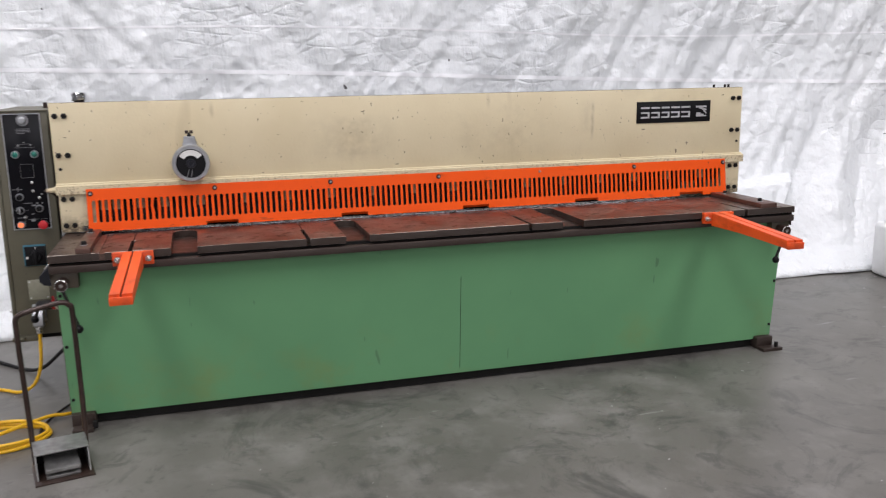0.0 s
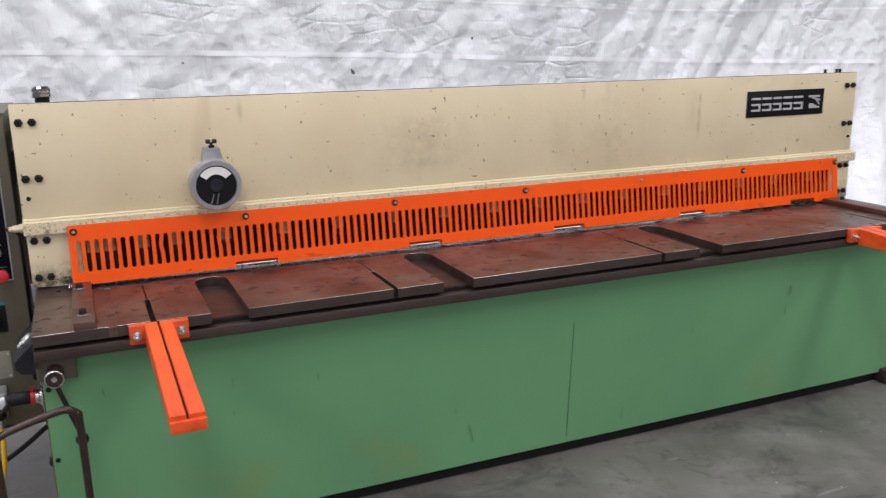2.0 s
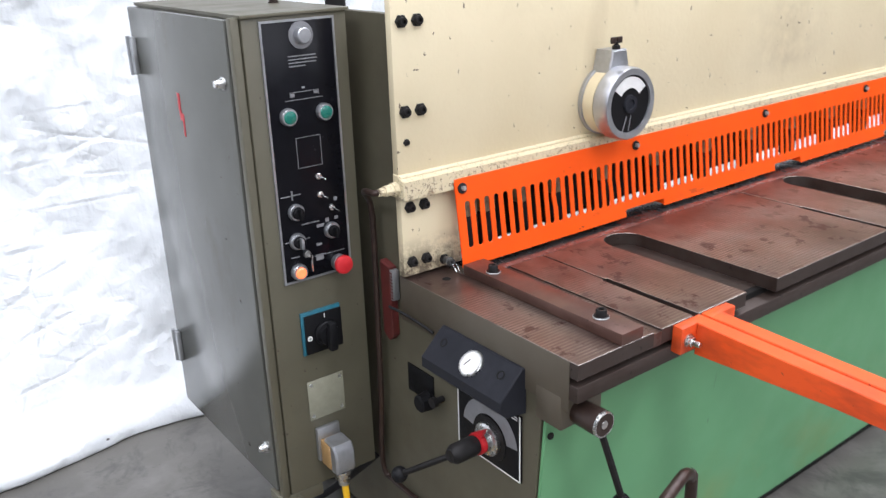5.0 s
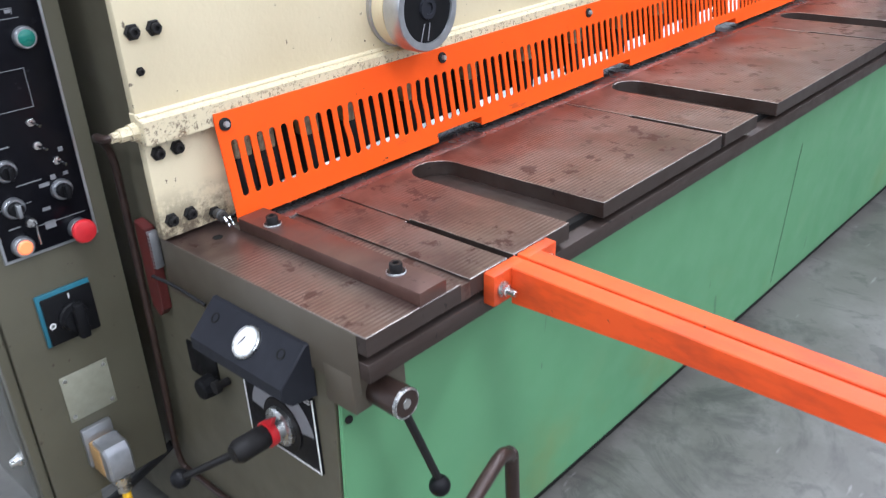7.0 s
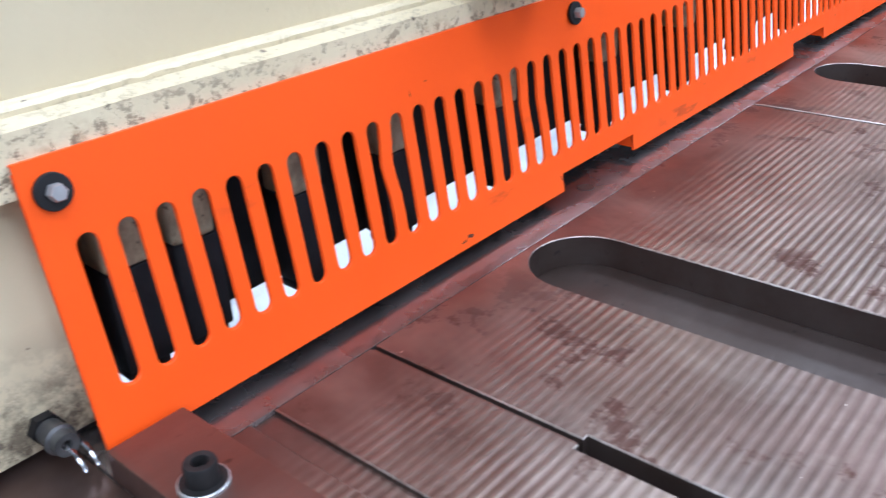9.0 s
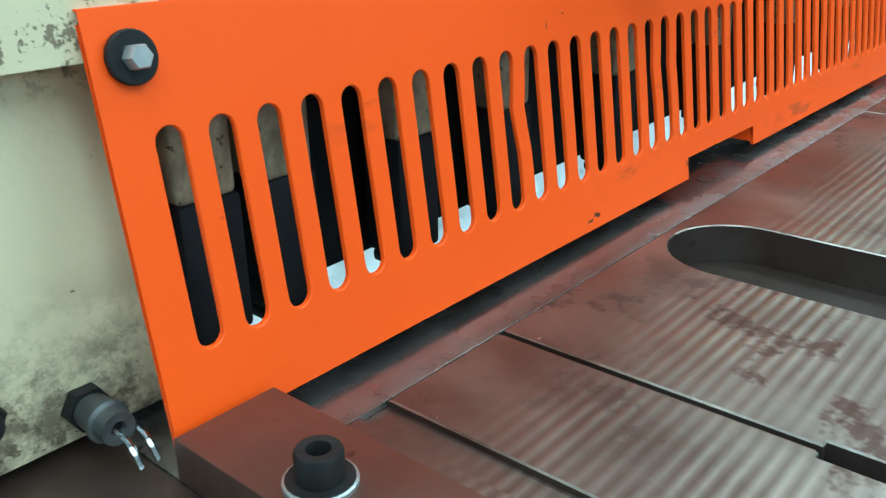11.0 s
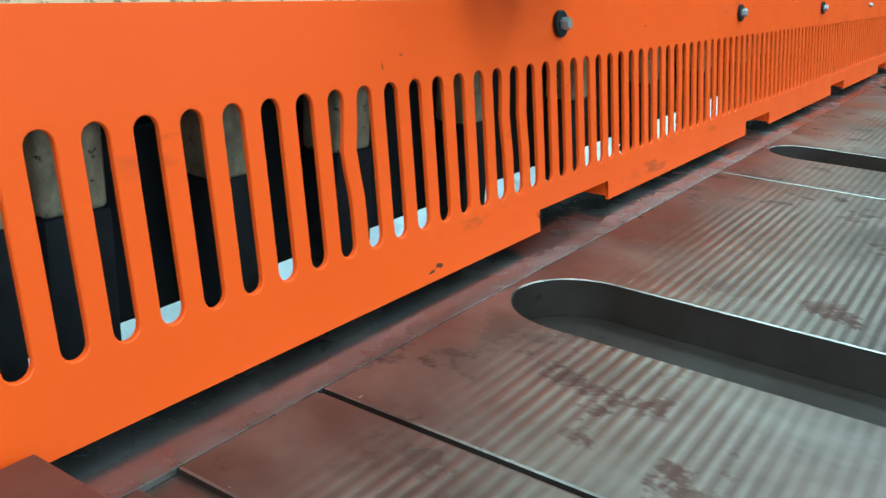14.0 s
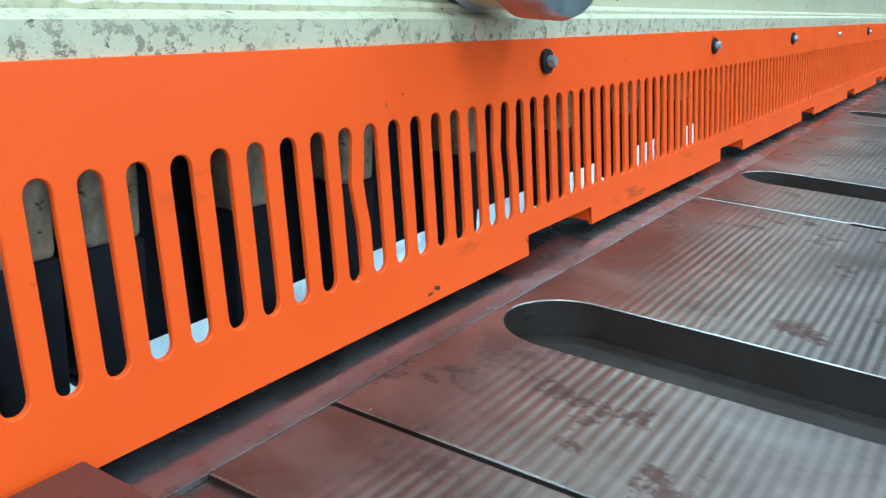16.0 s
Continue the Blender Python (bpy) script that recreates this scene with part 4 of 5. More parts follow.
    for y in (-0.108, -0.270):
        q = mid + Vector((0.006, y, 0.006))
        part("sunk_bolt", lathe(B(), q, q + up, [(-0.004, 0.0085), (0.0006, 0.0085), (0.0006, 0.006), (-0.003, 0.005), (-0.003, 0)], 14), "cavity", blk)
    q = mid + Vector((0, -0.198, 0))
    g = part("pressure_gauge", lathe(B(), q, q + up, [(-0.006, 0.026), (0.004, 0.026), (0.006, 0.0245), (0.006, 0.0225), (0.004, 0.022), (0.004, 0)], 28), "zinc", blk, "small white-faced round gauge")
    part("gauge_face", lathe(B(), q + up * 0.0041, q + up, [(0, 0.0218), (0.0006, 0.0218), (0.0006, 0)], 28), "white", g)
    part("gauge_needle", tube(B(), [q + up * 0.0056 + Vector((0.004, 0.004, 0.004)), q + up * 0.0056 + Vector((-0.006, 0.011, -0.006))], 0.0007, 6), "black", g)
    sp = part("scale_plate", box(B(), 0.0105, 0.0152, -0.293, -0.113, 0.440, 0.578, 0.0006), "plastic", root, "black plate with a pale arc scale")
    bm = B()
    hub = (-0.208, 0.495)
    sweep = [radians(8 + 164 * k / 24) for k in range(25)]
    prism(bm, [(hub[0] + 0.048 * math.cos(a), hub[1] + 0.048 * math.sin(a)) for a in sweep] + [(hub[0] + 0.078 * math.cos(a), hub[1] + 0.078 * math.sin(a)) for a in reversed(sweep)], "x", 0.0094, 0.0104)
    part("arc_scale", bm, "grey_print", sp)
    bm = B()
    for z in (0.567, 0.572):
        box(bm, 0.0094, 0.0104, -0.285, -0.12, z, z + 0.0018)
    for a in ((-0.293, -0.290, 0.44, 0.578), (-0.116, -0.113, 0.44, 0.578), (-0.293, -0.113, 0.44, 0.4425)):
        box(bm, 0.0094, 0.0104, *a)
    part("white_lines", bm, "white", sp)
    hb = part("adjusting_hub", lathe(B(), (0.0105, hub[0], hub[1]), (-1, hub[0], hub[1]), [(0, 0.033), (0.010, 0.033), (0.012, 0.030), (0.012, 0.022), (0.024, 0.021)], 28), "zinc", root, "zinc hub with red pointer and black crank")
    part("hub_ring", lathe(B(), (0.0102, hub[0], hub[1]), (-1, hub[0], hub[1]), [(0, 0.046), (0.003, 0.046), (0.003, 0.034)], 30), "black", hb)
    part("red_pointer", lathe(B(), (-0.012, hub[0], hub[1]), (-1, hub[0], hub[1]), [(0, 0.0215), (0.012, 0.0215), (0.012, 0.015)], 20), "red", hb)
    part("pointer_tip", prism(B(), [(hub[0] - 0.012, hub[1] + 0.018), (hub[0] + 0.012, hub[1] + 0.018), (hub[0] - 0.022, hub[1] + 0.040)], "x", -0.022, -0.014), "red", hb)
    part("crank_sleeve", lathe(B(), (-0.022, hub[0], hub[1]), (-1, hub[0], hub[1]), [(0, 0.0165), (0.008, 0.019), (0.052, 0.019), (0.062, 0.013), (0.062, 0.006), (0.060, 0)], 22), "black", hb)
    part("crank_rod", tube(B(), [(-0.074, hub[0], hub[1]), (-0.116, -0.096, 0.412)], 0.0062, 10), "black", hb)
    part("crank_ball", ball(B(), (-0.118, -0.090, 0.408), 0.0165), "plastic", hb)
    kp = part("knob_plate", box(B(), 0.0118, 0.0152, -0.030, 0.058, 0.482, 0.545, 0.0005), "plastic", root)
    kn = part("side_knob", lathe(B(), (0.012, -0.028, 0.497), (-1, -0.028, 0.497), [(0, 0.009), (0.012, 0.009), (0.012, 0.021), (0.034, 0.019), (0.037, 0.015), (0.037, 0)], 10), "plastic", root, "black star knob")
    part("stem", lathe(B(), (0.012, -0.062, 0.512), (-1, -0.062, 0.512), [(0, 0.007), (0.018, 0.007), (0.018, 0.011), (0.028, 0.011), (0.028, 0)], 12), "black", kn)

    for x0, s in ((0.052, 1), (L1 - 0.062, -1)):
        ax = part("bed_clamp", lathe(B(), (x0, -0.30, 0.622), (x0, -2, 0.622), [(0, 0.018), (0.072, 0.018), (0.072, 0.0215), (0.140, 0.0235), (0.150, 0.0215), (0.150, 0.011), (0.148, 0.0)], 24), "brown_tube", root, "dark clamp spindle with ball lever under the bed")
        part("end_disc", lathe(B(), (x0, -0.4485, 0.622), (x0, -2, 0.622), [(0, 0.0075), (0.0022, 0.007), (0.0022, 0)], 18), "zinc", ax)
        part("bright_ring", lathe(B(), (x0, -0.4455, 0.622), (x0, -2, 0.622), [(0, 0.0238), (0.004, 0.0232), (0.0052, 0.0215), (0.0052, 0.0203), (0.0008, 0.0203)], 24), "zinc", ax)
        bx = x0 + (0.048 if s > 0 else -0.055)
        bz = 0.450 if s > 0 else 0.487
        part("lever", tube(B(), [(x0, -0.440, 0.612), (bx, -0.452, bz + 0.01)], 0.0062, 10), "black", ax)
        part("lever_ball", ball(B(), (bx, -0.453, bz), 0.0165), "plastic", ax)
        part("clamp_block", box(B(), x0 - 0.042, x0 + 0.055, -0.392, -0.330, 0.598, 0.6635, 0.003), "bedside", ax)
    # dark red cover and perforated strip between frame and cabinet
    cov = part("red_cover", prism(B(), [(0.084, 0.752), (0.118, 0.76), (0.118, 0.60), (0.098, 0.585), (0.084, 0.60)], "x", -0.004, 0.0145, 0.002), "darkred", root, "dark red cover beside a perforated strip")
    bm = box(B(), -0.004, 0.012, 0.0735, 0.0838, 0.682, 0.748, 0.001)
    part("perforated_strip", bm, "galv", cov)
    bm = B()
    for i in range(2):
        for j in range(9):
            cyl(bm, (-0.0041, 0.0762 + 0.005 * i, 0.687 + 0.0068 * j), (-0.0047, 0.0762 + 0.005 * i, 0.687 + 0.0068 * j), 0.0018, 8)
    tagged(part("hole", bm, "darkred", cov), kind="stuff")
    # black tube drawn for the dark gap between bed and side frame
    part("bed_gap_line", tube(B(), smooth_path([(-0.008, 0.085, 0.668), (-0.002, 0.05, 0.665), (0.002, 0.0, 0.660), (0.006, -0.045, 0.652)]), 0.003, 8), "rubber", cov)
    part("pipe_grip", lathe(B(), (0.004, -0.018, 0.216), (0.005, -0.12, 0.214), [(0, 0.010), (0.01, 0.016), (0.035, 0.016), (0.045, 0.010)], 14), "black", root)
    return root


# ---------------------------------------------------------------- support arms
def support_arm(x, turn=0.0, droop=2.0):
    root = thing("support_arm", (x, FRONT, TOP), "orange steel sheet-support arm bolted to the bed edge", "support arm", "sheet-support arms")
    root.matrix_basis = Matrix.Translation((x, FRONT, TOP))
    for a, b in ((x - 0.075, x - 0.003), (x + 0.003, x + 0.075)):
        part("mounting_plate", box(B(), a, b, FRONT - 0.022, FRONT - 0.001, TOP - 0.052, TOP - 0.001, 0.002), "arm", root)
    end = FRONT - 0.597
    for s in (-1, 1):
        a, b = (x - 0.036, x - 0.003) if s < 0 else (x + 0.003, x + 0.036)
        pts = [(FRONT - 0.022, TOP - 0.001), (end, TOP - 0.001), (end, TOP - 0.036), (FRONT - 0.27, TOP - 0.045), (FRONT - 0.022, TOP - 0.062)]
        part("rail", prism(B(), pts, "x", a, b, 0.0015), "arm", root)
    # near-black strip stands in for the shade down the arm slot
    part("slot_shade", box(B(), x - 0.0032, x + 0.0032, end + 0.012, FRONT - 0.02, TOP - 0.028, TOP - 0.010), "cavity", root)
    part("end_cap", box(B(), x - 0.0365, x + 0.0365, end - 0.010, end - 0.0002, TOP - 0.037, TOP - 0.010, 0.002), "arm", root)
    for s in (-1, 1):
        bx = x + s * 0.056
        w = part("washer", lathe(B(), (bx, FRONT - 0.022, TOP - 0.028), (bx, -3, TOP - 0.028), [(0, 0.0125), (0.0025, 0.0125), (0.0025, 0.007)], 18), "zinc", root)
        part("nut", lathe(B(), (bx, FRONT - 0.0245, TOP - 0.028), (bx, -3, TOP - 0.028), [(0, 0.0095), (0.008, 0.0095), (0.009, 0.0085), (0.009, 0.005)], 6), "zinc", w)
        part("stud", cyl(B(), (bx, FRONT - 0.03, TOP - 0.028), (bx, FRONT - 0.047, TOP - 0.028), 0.005, 12, 0.001), "zinc", w)
    root.matrix_basis = Matrix.Translation((x, FRONT, TOP)) @ pose(0, 0, 0, droop, 0, turn)


# ---------------------------------------------------------------- control cabinet
def control_cabinet():
    root = thing("control_cabinet", (-0.125, 0.44, 0.27), "khaki steel control cabinet with black button panel beside the machine", "control cabinet")
    x0, x1, y0, y1, z0, z1 = -0.228, -0.018, 0.152, 0.690, 0.268, 1.247
    body = part("body", box(B(), x0, x1, y0, y1, z0, z1, 0.004), "khaki", root)
    part("roof", prism(B(), [(x0 - 0.004, z1 - 0.002), (x1 + 0.004, z1 - 0.002), (x1 + 0.004, z1 + 0.004), (x0 - 0.004, z1 + 0.004)], "y", y0 - 0.006, y1, 0.001), "khaki", body)
    door = part("side_door", box(B(), x0 - 0.020, x0 - 0.004, y0 + 0.03, y1, z0 + 0.004, z1 - 0.004, 0.003), "door", root, "grey-khaki side door with a red warning flash")
    # near-black sheet fills the door gap in place of its shade
    part("door_gap_shade", box(B(), x0 - 0.004, x0, y0 + 0.02, y1 - 0.005, z0 + 0.01, z1 - 0.01), "cavity", door)
    part("door_edge", box(B(), x0 - 0.018, x0 - 0.002, y0 + 0.002, y0 + 0.022, z0 - 0.004, z1, 0.003), "khaki", body)
    for z in (0.39, 1.10):
        h = part("hinge", box(B(), x0 - 0.030, x0 - 0.020, y1 - 0.028, y1 - 0.008, z, z + 0.08, 0.002), "galv", door, "galvanised hinge")
        part("hinge_pin", cyl(B(), (x0 - 0.030, y1 - 0.006, z - 0.002), (x0 - 0.030, y1 - 0.006, z + 0.082), 0.005, 10), "galv", h)
    for z in (0.371, 1.132):
        part("door_lock", lathe(B(), (x0 - 0.020, 0.207, z), (-2, 0.207, z), [(0, 0.012), (0.003, 0.012), (0.006, 0.009), (0.018, 0.006), (0.018, 0)], 14), "zinc", door)
    prism_pts = [(0.452, 1.085), (0.440, 1.085), (0.442, 1.045), (0.430, 1.045), (0.432, 0.998), (0.438, 0.998), (0.436, 1.030), (0.449, 1.030)]
    part("warning_flash", prism(B(), prism_pts, "x", x0 - 0.0212, x0 - 0.0199), "red", door, "faded red warning flash")
    part("top_bolt", lathe(B(), (-0.055, 0.37, z1 + 0.003), (-0.055, 0.37, 3), [(0, 0.011), (0.004, 0.011), (0.004, 0.009), (0.024, 0.009), (0.026, 0.007), (0.026, 0)], 14), "brown_tube", body)
    part("mount", box(B(), x1 + 0.0005, 0.0148, 0.30, 0.42, 0.40, 0.50), "khaki", body)
    part("mount", box(B(), x1 + 0.0005, 0.0148, 0.30, 0.42, 1.02, 1.12), "khaki", body)
    br = part("foot_bracket", box(box(B(), x0 - 0.025, x0 + 0.075, y0 + 0.002, y0 + 0.055, z0 - 0.030, z0, 0.003), x0 - 0.028, x0 + 0.022, y0 - 0.022, y0 + 0.01, z0 - 0.020, z0 - 0.006, 0.005), "khaki", body)
    # this hole too is a flat disc, coloured as its inside shade
    part("bracket_hole", cyl(B(), (x0 - 0.008, y0 - 0.008, z0 - 0.0062), (x0 - 0.008, y0 - 0.008, z0 - 0.0054), 0.006, 12), "cavity", br)

    yf = y0
    pan = part("button_panel", box(B(), -0.193, -0.051, yf - 0.004, yf - 0.0005, 0.746, 1.234, 0.001), "panel", root, "black control panel with pale rim")
    bm = B()
    for b in ((-0.197, -0.193, 0.742, 1.238), (-0.051, -0.047, 0.742, 1.238)):
        box(bm, b[0], b[1], yf - 0.005, yf - 0.0005, b[2], b[3])
    for z in (0.742, 1.234):
        box(bm, -0.193, -0.051, yf - 0.005, yf - 0.0005, z, z + 0.004)
    part("panel_rim", bm, "alu", pan)
    yp = yf - 0.004

    def knob(name, x, z, prof, mat, label="", seg=22):
        return part(name, lathe(B(), (x, yp, z), (x, -2, z), prof, seg), mat, pan, label)

    knob("dial_ring", -0.117, 1.209, [(0, 0.0245), (0.002, 0.0245), (0.002, 0.018)], "grey_print")
    part("speed_knob", lathe(B(), (-0.117, yp, 1.209), (-0.117, -2, 1.209), [(0, 0.016), (0.014, 0.014), (0.016, 0.012), (0.016, 0)], 24), "alu", pan, "aluminium speed knob")
    for x in (-0.158, -0.083):
        knob("bezel", x, 1.066, [(0, 0.0165), (0.008, 0.0165), (0.011, 0.0145), (0.011, 0.012), (0.009, 0.012), (0.009, 0)], "alu")
        part("green_button", lathe(B(), (x, yp - 0.009, 1.066), (x, -2, 1.066), [(0, 0.0122), (0.003, 0.0122), (0.0045, 0.010), (0.0045, 0)], 22), "lens_green", pan, "green push button")
    bm = B()
    def line(xa, xb, za, zb):
        box(bm, xa, xb, yp - 0.0008, yp, za, zb)
    for xa, xb, za, zb in ((-0.146, -0.094, 1.0235, 1.0245), (-0.146, -0.094, 0.966, 0.967), (-0.146, -0.145, 0.966, 1.0245), (-0.095, -0.094, 0.966, 1.0245),
                           (-0.160, -0.082, 1.094, 1.0952), (-0.150, -0.090, 1.108, 1.109), (-0.150, -0.149, 1.10, 1.1085), (-0.091, -0.090, 1.10, 1.1085),
                           (-0.150, -0.140, 1.100, 1.107), (-0.100, -0.092, 1.102, 1.107), (-0.124, -0.118, 1.114, 1.118),
                           (-0.188, -0.145, 0.916, 0.918), (-0.166, -0.163, 0.908, 0.926), (-0.188, -0.135, 0.826, 0.8272), (-0.135, -0.060, 0.785, 0.786),
                           (-0.118, -0.102, 0.843, 0.849), (-0.098, -0.090, 0.850, 0.858), (-0.078, -0.070, 0.852, 0.858), (-0.122, -0.110, 0.806, 0.811),
                           (-0.125, -0.108, 0.776, 0.788), (-0.076, -0.069, 0.890, 0.897), (-0.150, -0.112, 0.855, 0.857), (-0.178, -0.160, 0.793, 0.795)):
        line(xa, xb, za, zb)
    tagged(part("print", bm, "grey_print", pan), kind="stuff")
    bm = B()
    for i, (xa, xb) in enumerate(((-0.146, -0.090), (-0.146, -0.088), (-0.146, -0.090), (-0.146, -0.112))):
        box(bm, xa, xb, yp - 0.0008, yp, 1.172 - 0.006 * i, 1.174 - 0.006 * i)
    part("printed_text_bars", bm, "grey_print", pan)
    for x, z in ((-0.106, 0.945), (-0.105, 0.908), (-0.083, 0.878)):
        t = knob("toggle", x, z, [(0, 0.0065), (0.004, 0.0065), (0.005, 0.005), (0.005, 0.003)], "zinc", "", 6)
        part("toggle_lever", tube(B(), [(x, yp - 0.004, z), (x + 0.006, yp - 0.02, z - 0.004)], 0.0022, 8), "chrome", t)
    for x, z in ((-0.160, 0.884), (-0.163, 0.826), (-0.087, 0.832)):
        knob("rotary_bezel", x, z, [(0, 0.0165), (0.006, 0.0165), (0.009, 0.0145), (0.009, 0.011)], "alu")
        kk = knob("rotary_knob", x, z, [(0, 0.012), (0.016, 0.0115), (0.018, 0.010), (0.018, 0)], "plastic", "black rotary selector")
        part("knob_grip", box(B(), x - 0.003, x + 0.003, yp - 0.027, yp - 0.016, z - 0.0105, z + 0.0105, 0.001), "alu" if x < -0.161 else "plastic", kk)
    key = knob("key_lock", -0.145, 0.796, [(0, 0.0075), (0.006, 0.0075), (0.006, 0)], "zinc", "", 14)
    part("key", box(box(B(), -0.1458, -0.1442, yp - 0.016, yp - 0.006, 0.792, 0.80), -0.146, -0.144, yp - 0.024, yp - 0.014, 0.765, 0.80, 0.0005), "chrome", key, "key left in the lock")
    knob("bezel", -0.166, 0.764, [(0, 0.0165), (0.009, 0.0165), (0.012, 0.0145), (0.012, 0.0115), (0.01, 0.0115), (0.01, 0)], "alu")
    part("lit_button", lathe(B(), (-0.166, yp - 0.010, 0.764), (-0.166, -2, 0.764), [(0, 0.0113), (0.004, 0.0113), (0.006, 0.009), (0.006, 0)], 20), "glow", pan, "glowing orange push button")
    knob("stop_collar", -0.077, 0.762, [(0, 0.0165), (0.012, 0.0165), (0.014, 0.0125), (0.018, 0.0125)], "alu")
    part("stop_button", lathe(B(), (-0.077, yp - 0.016, 0.762), (-0.077, -2, 0.762), [(0, 0.012), (0.002, 0.0185), (0.008, 0.0195), (0.012, 0.0175), (0.0135, 0.012), (0.014, 0)], 26), "red", pan, "red mushroom stop button")

    sw = part("main_switch", box(B(), -0.172, -0.082, yf - 0.006, yf - 0.0005, 0.580, 0.674, 0.002), "teal", root, "black main switch on a teal plate")
    part("switch_plate", box(B(), -0.1665, -0.083, yf - 0.011, yf - 0.006, 0.583, 0.667, 0.0015), "plastic", sw)
    part("switch_knob", lathe(B(), (-0.122, yf - 0.011, 0.622), (-0.122, -2, 0.622), [(0, 0.026), (0.006, 0.026), (0.008, 0.023), (0.020, 0.021), (0.021, 0)], 24), "plastic", sw)
    part("switch_grip", box(B(), -0.131, -0.113, yf - 0.046, yf - 0.03, 0.592, 0.654, 0.004), "plastic", sw)
    part("off_mark", lathe(B(), (-0.158, yf - 0.0112, 0.618), (-0.158, -2, 0.618), [(0, 0.0055), (0.0006, 0.0055), (0.0006, 0.003), (0.0, 0.003)], 16), "white", sw)
    part("on_mark", box(B(), -0.123, -0.121, yf - 0.0118, yf - 0.011, 0.655, 0.664), "white", sw)
    bp = part("blank_plate", box(B(), -0.170, -0.086, yf - 0.003, yf - 0.0005, 0.428, 0.518, 0.001), "plate", root, "pale painted blank plate with corner screws")
    for x in (-0.162, -0.094):
        for z in (0.437, 0.509):
            part("screw", lathe(B(), (x, yf - 0.003, z), (x, -2, z), [(0, 0.004), (0.0015, 0.0035), (0.002, 0)], 10), "zinc", bp)
    sk = part("power_socket", box(B(), -0.162, -0.108, yf - 0.012, yf - 0.0005, 0.330, 0.408, 0.003), "galv", root, "grey metal power connector")
    part("socket_insert", box(B(), -0.1575, -0.1135, yf - 0.050, yf - 0.012, 0.326, 0.384, 0.003), "tan", sk)
    pg = part("plug_hood", prism(B(), [(yf - 0.022, 0.389), (yf - 0.022, 0.384), (yf - 0.046, 0.380), (yf - 0.046, 0.320), (yf - 0.066, 0.320), (yf - 0.073, 0.328), (yf - 0.073, 0.372), (yf - 0.062, 0.389)], "x", -0.1555, -0.110, 0.004), "alu", sk)
    part("cable_gland", lathe(B(), (-0.134, yf - 0.058, 0.322), (-0.134, yf - 0.062, 0.2), [(0, 0.015), (0.014, 0.015), (0.014, 0.012), (0.032, 0.012), (0.034, 0.009)], 12), "zinc", pg)
    part("support_bracket", box(box(B(), -0.175, 0.010, 0.215, 0.262, z0 - 0.034, z0 - 0.001, 0.002), -0.06, -0.02, 0.262, 0.40, z0 - 0.034, z0 - 0.020, 0.002), "cavity", body, "dark steel bracket under the cabinet")
    root.matrix_basis = Matrix.Translation((-0.131, 0.44, 0.276))


def coil(cx, cy, r, turns, phase, z0):
    pts = []
    n = int(turns * 14)
    for k in range(n):
        a = phase + k * math.tau / 14
        rr = r * (1 + 0.16 * noise.noise((k * 0.31, r * 9, phase)))
        pts.append((cx + rr * 1.25 * math.cos(a) + 0.02 * noise.noise((k * 0.2, 1, 0)), cy + rr * 0.8 * math.sin(a), z0 + 0.009 * (k // 14) + 0.004 * math.sin(k)))
    return pts


def cables():
    pts = [(-0.140, 0.091, 0.300), (-0.141, 0.086, 0.24), (-0.150, 0.085, 0.15), (-0.185, 0.10, 0.065), (-0.26, 0.16, 0.012), (-0.36, 0.235, 0.008), (-0.52, 0.28, 0.008), (-0.66, 0.12, 0.008), (-0.62, -0.18, 0.008), (-0.42, -0.30, 0.008)]
    pts += coil(-0.27, -0.36, 0.165, 3.4, 2.6, 0.009)
    pts += [(-0.10, -0.24, 0.03), (-0.03, -0.20, 0.02), (0.02, -0.15, 0.009), (0.06, -0.05, 0.008)]
    tagged(part("power_cable", tube(B(), smooth_path(pts, 5), 0.0075, 10), "yellow"), "yellow rubber power cable coiled on the floor by the pedal", "cable")
    pts = [(0.008, 0.20, 0.25), (-0.03, 0.22, 0.215), (-0.10, 0.28, 0.14), (-0.19, 0.38, 0.05), (-0.275, 0.475, 0.010), (-0.418, 0.624, 0.009), (-0.565, 0.80, 0.009), (-0.72, 0.98, 0.009), (-1.0, 1.02, 0.009), (-1.5, 0.98, 0.009), (-2.2, 0.99, 0.009)]
    tagged(part("black_cable", tube(B(), smooth_path(pts, 8), 0.0085, 10), "rubber"), "thick black cable trailing across the floor", "cable")


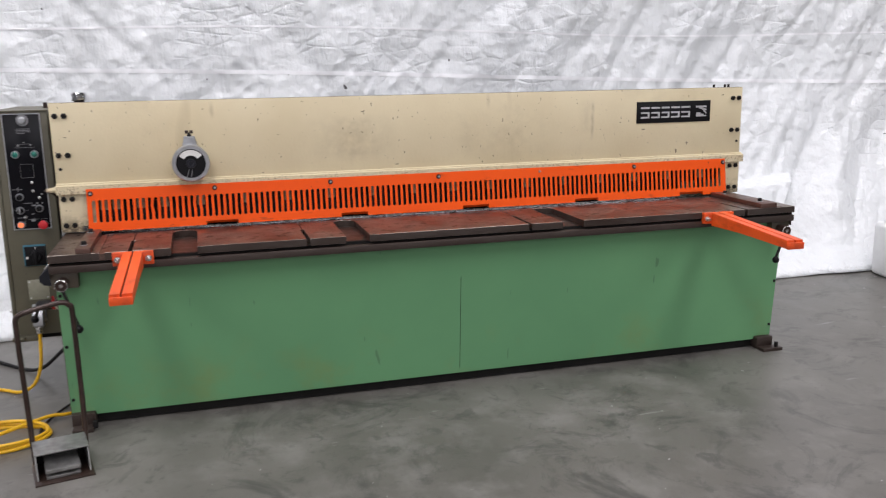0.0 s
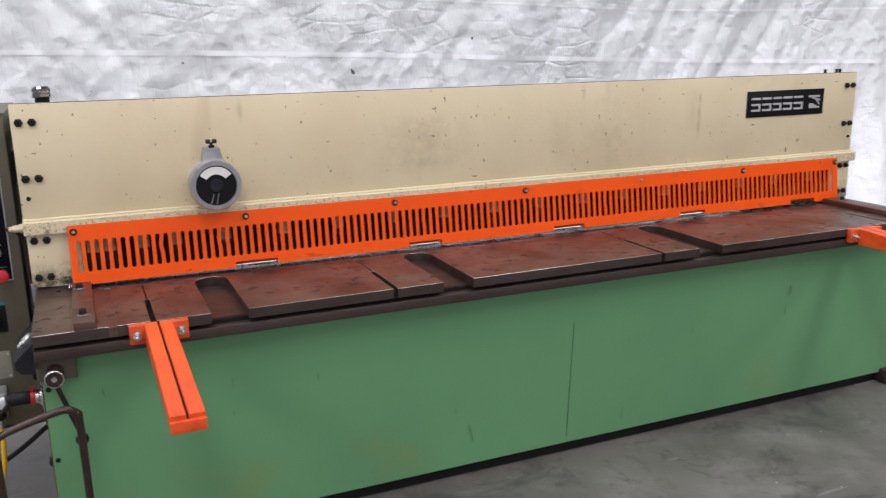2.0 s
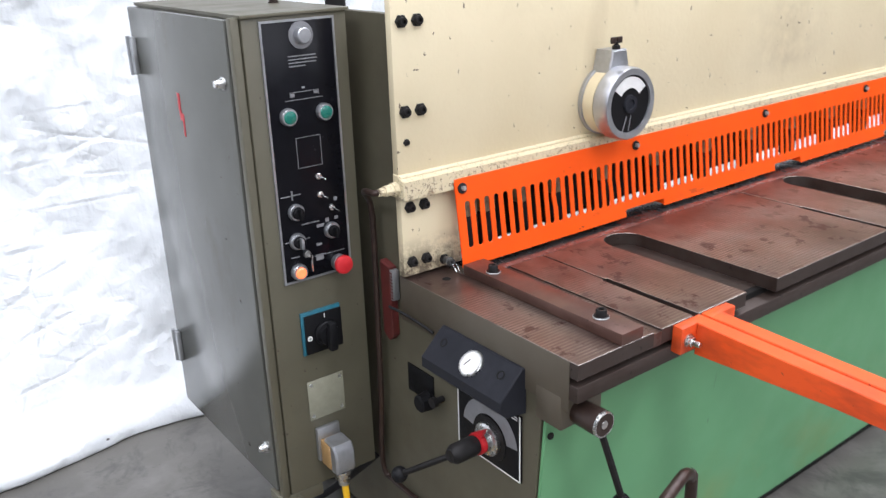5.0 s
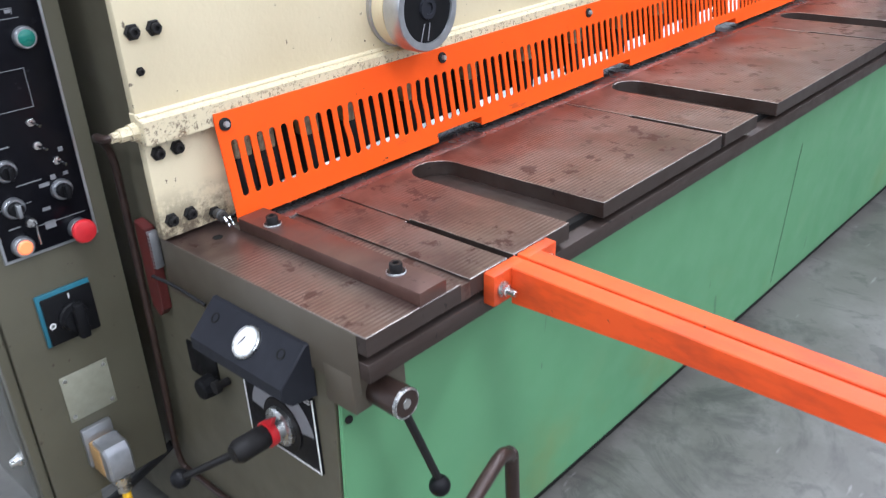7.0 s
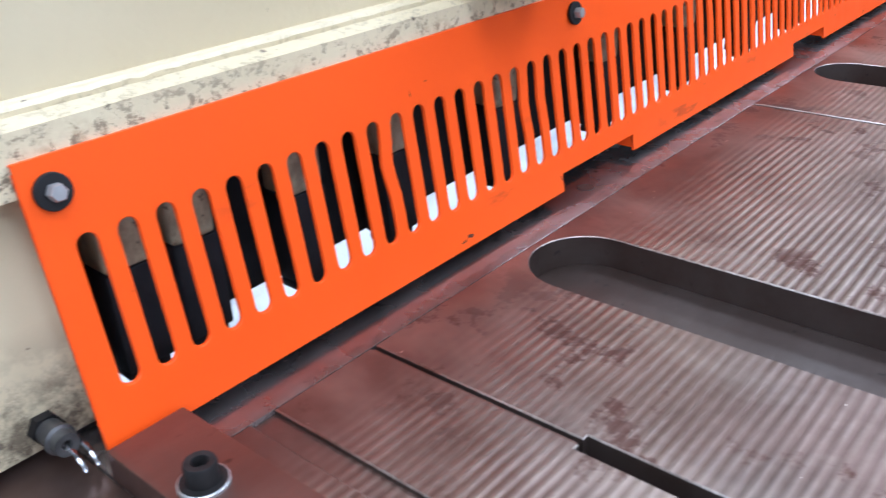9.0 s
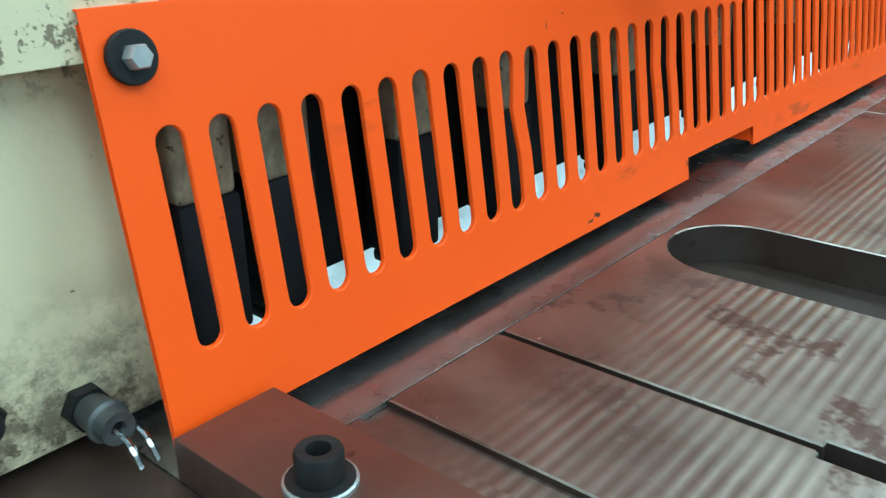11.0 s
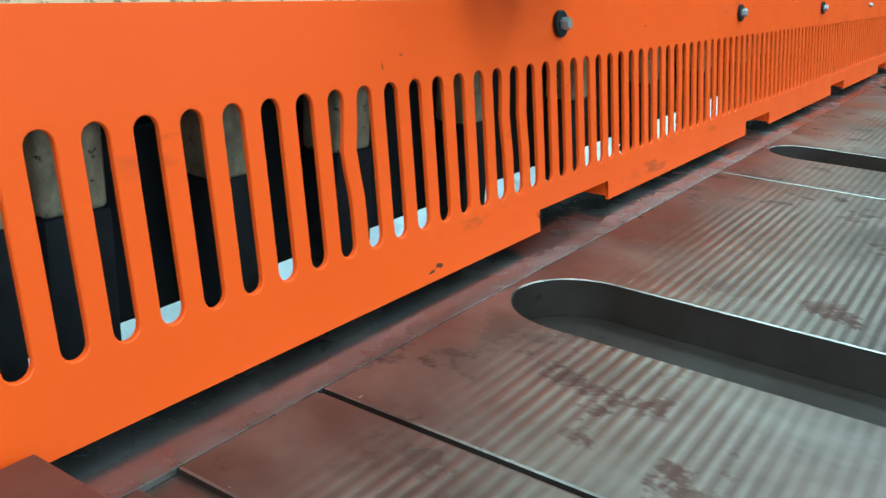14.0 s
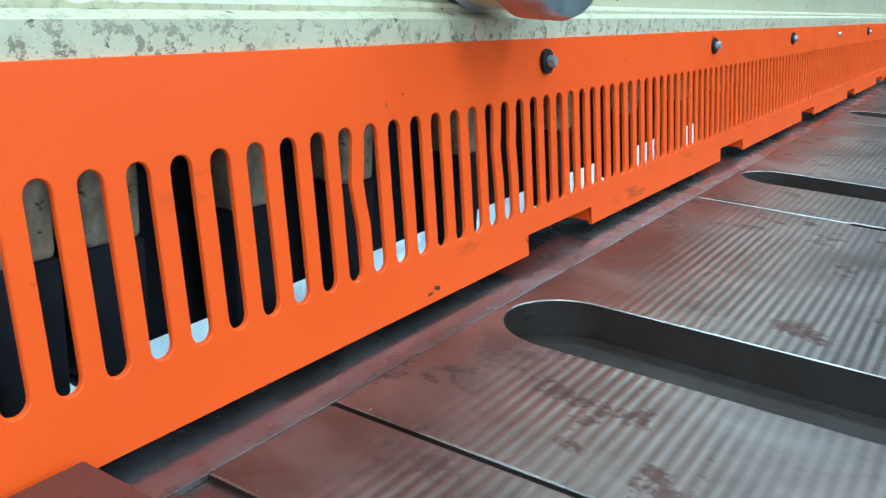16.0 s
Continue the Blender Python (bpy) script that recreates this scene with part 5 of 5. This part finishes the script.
# ---------------------------------------------------------------- foot pedal
def foot_pedal():
    root = thing("foot_pedal", (0, 0, 0), "worn steel foot pedal with tall tubular carrying handle on the floor", "foot pedal")
    w, d, h = 0.176, 0.185, 0.090
    part("base_plate", box(B(), -0.01, w + 0.01, -0.005, d, 0.0, 0.006, 0.001), "brown_tube", root)
    for x in (0, w - 0.004):
        part("side_plate", prism(B(), [(0.03, 0.006), (d, 0.006), (d, h), (0.055, h)], "x", x, x + 0.004), "pedal_steel", root)
    part("hood", box(B(), -0.002, w + 0.002, 0.05, d, h, h + 0.005, 0.001), "pedal_steel", root)
    part("back_plate", box(B(), 0.004, w - 0.004, d - 0.004, d, 0.006, h), "cavity", root)
    tr = part("treadle", prism(B(), [(0.03, 0.038), (0.15, 0.056), (0.15, 0.061), (0.03, 0.043)], "x", 0.028, w - 0.034), "pedal_steel", root, "bare steel treadle")
    part("treadle_lip", box(box(B(), 0.028, w - 0.034, 0.023, 0.031, 0.028, 0.043, 0.001), 0.030, w - 0.036, 0.024, 0.10, 0.007, 0.017, 0.001), "pedal_steel", tr)
    bm = B()
    path = [(0.004, d + 0.012, 0.0), (0.000, d + 0.012, 0.20), (-0.006, d + 0.012, 0.50), (-0.004, d + 0.012, 0.555), (0.012, d + 0.012, 0.570), (0.05, d + 0.012, 0.580), (0.12, d + 0.012, 0.592), (0.155, d + 0.012, 0.594), (0.176, d + 0.012, 0.578), (0.182, d + 0.012, 0.545), (0.184, d + 0.012, 0.20), (0.180, d + 0.012, 0.0)]
    part("handle", tube(bm, smooth_path(path, 6), 0.0095, 12), "brown_tube", root, "brown bent-tube carrying handle")
    root.matrix_basis = pose(-0.030, -0.820, 0, 0, 0, 13)
    tagged(part("pedal_cable", tube(B(), smooth_path([(-0.04, -0.60, 0.03), (-0.06, -0.50, 0.009), (-0.10, -0.30, 0.009), (-0.02, -0.05, 0.009), (0.10, 0.02, 0.009)]), 0.005, 8), "rubber"), "thin black pedal cable on the floor", "cable")


# ---------------------------------------------------------------- far corner
def jerrycan(x, y, z, turn, full=True):
    root = thing("jerrycan", (0, 0, 0), "white plastic jerrycan with a printed label" if full else "plain white plastic canister on stacked collars", "jerrycan")
    w, d, h = 0.27, 0.22, 0.36
    part("canister", box(box(B(), -w / 2, w / 2, -d / 2, d / 2, 0.0, h, 0.035, 4), -w / 2 + 0.03, w / 2 - 0.09, -d / 2 + 0.06, d / 2 - 0.06, h - 0.01, h + 0.028, 0.018, 3), "can", root)
    part("cap", cyl(B(), (w / 2 - 0.05, 0, h - 0.004), (w / 2 - 0.05, 0, h + 0.028), 0.028, 20, 0.003), "rubber", root, "black screw cap")
    part("handle_recess", box(B(), -0.06, 0.05, -d / 2 - 0.001, -d / 2 + 0.01, h - 0.075, h - 0.045, 0.008), "can", root)
    if full:
        lb = part("label", box(B(), -0.105, 0.11, -d / 2 - 0.0012, -d / 2 + 0.002, 0.085, 0.265), "white", root)
        part("lime_band", box(B(), -0.095, 0.02, -d / 2 - 0.0022, -d / 2 - 0.001, 0.205, 0.235), "lime", lb)
        part("lime_block", box(B(), 0.06, 0.10, -d / 2 - 0.0022, -d / 2 - 0.001, 0.205, 0.235), "lime", lb)
        bm = B()
        for k in range(4):
            box(bm, -0.095, 0.08 - 0.02 * (k % 3), -d / 2 - 0.0022, -d / 2 - 0.001, 0.105 + 0.022 * k, 0.109 + 0.022 * k)
        part("printed_text_bars", bm, "grey_print", lb)
    root.matrix_basis = pose(x, y, z, 0, 0, turn)


def pallet_stack():
    x, y = 6.34, 1.62
    root = thing("pallet", (x, y, 0), "red-brown wooden pallet on the floor", "pallet")
    for k in range(3):
        part("runner", box(B(), x, x + 0.8, y + 0.05 + 0.5 * k, y + 0.15 + 0.5 * k, 0.0, 0.10, 0.003), "red_wood", root)
    for k in range(6):
        part("deck_board", box(B(), x + 0.01 + 0.135 * k, x + 0.115 + 0.135 * k, y, y + 1.2, 0.10, 0.125, 0.003), "red_wood", root)
    for k in range(3):
        z = 0.127 + 0.205 * k
        col = thing("pallet_collar", (x, y, z), "weathered grey wooden pallet collar with steel corner hinges", "pallet collar", "stacked pallet collars")
        part("board", box(B(), x, x + 0.8, y, y + 0.02, z, z + 0.2, 0.002), "wood", col)
        part("board", box(B(), x, x + 0.8, y + 1.18, y + 1.2, z, z + 0.2, 0.002), "wood", col)
        part("board", box(B(), x, x + 0.02, y + 0.022, y + 1.178, z, z + 0.2, 0.002), "wood", col)
        part("board", box(B(), x + 0.78, x + 0.8, y + 0.022, y + 1.178, z, z + 0.2, 0.002), "wood", col)
        h = part("corner_hinge", box(B(), x - 0.006, x + 0.055, y - 0.003, y, z - 0.01, z + 0.205, 0.001), "galv", col)
        for j in range(4):
            part("rivet", lathe(B(), (x + 0.03, y - 0.003, z + 0.03 + 0.045 * j), (x + 0.03, -2, z + 0.03 + 0.045 * j), [(0, 0.007), (0.002, 0.005), (0.002, 0)], 8), "black", h)
    tagged(part("lid_board", box(B(), x, x + 0.8, y, y + 1.2, 0.738, 0.752, 0.002), "wood"), "weathered wooden lid board on stacked collars", "lid")


hall()
tarpaulin()
shear()
support_arm(0.316, 0.0)
support_arm(2.875, -3.4)
control_cabinet()
cables()
foot_pedal()
jerrycan(5.03, 0.68, 0, -12)
pallet_stack()
jerrycan(6.60, 1.80, 0.753, 8, False)
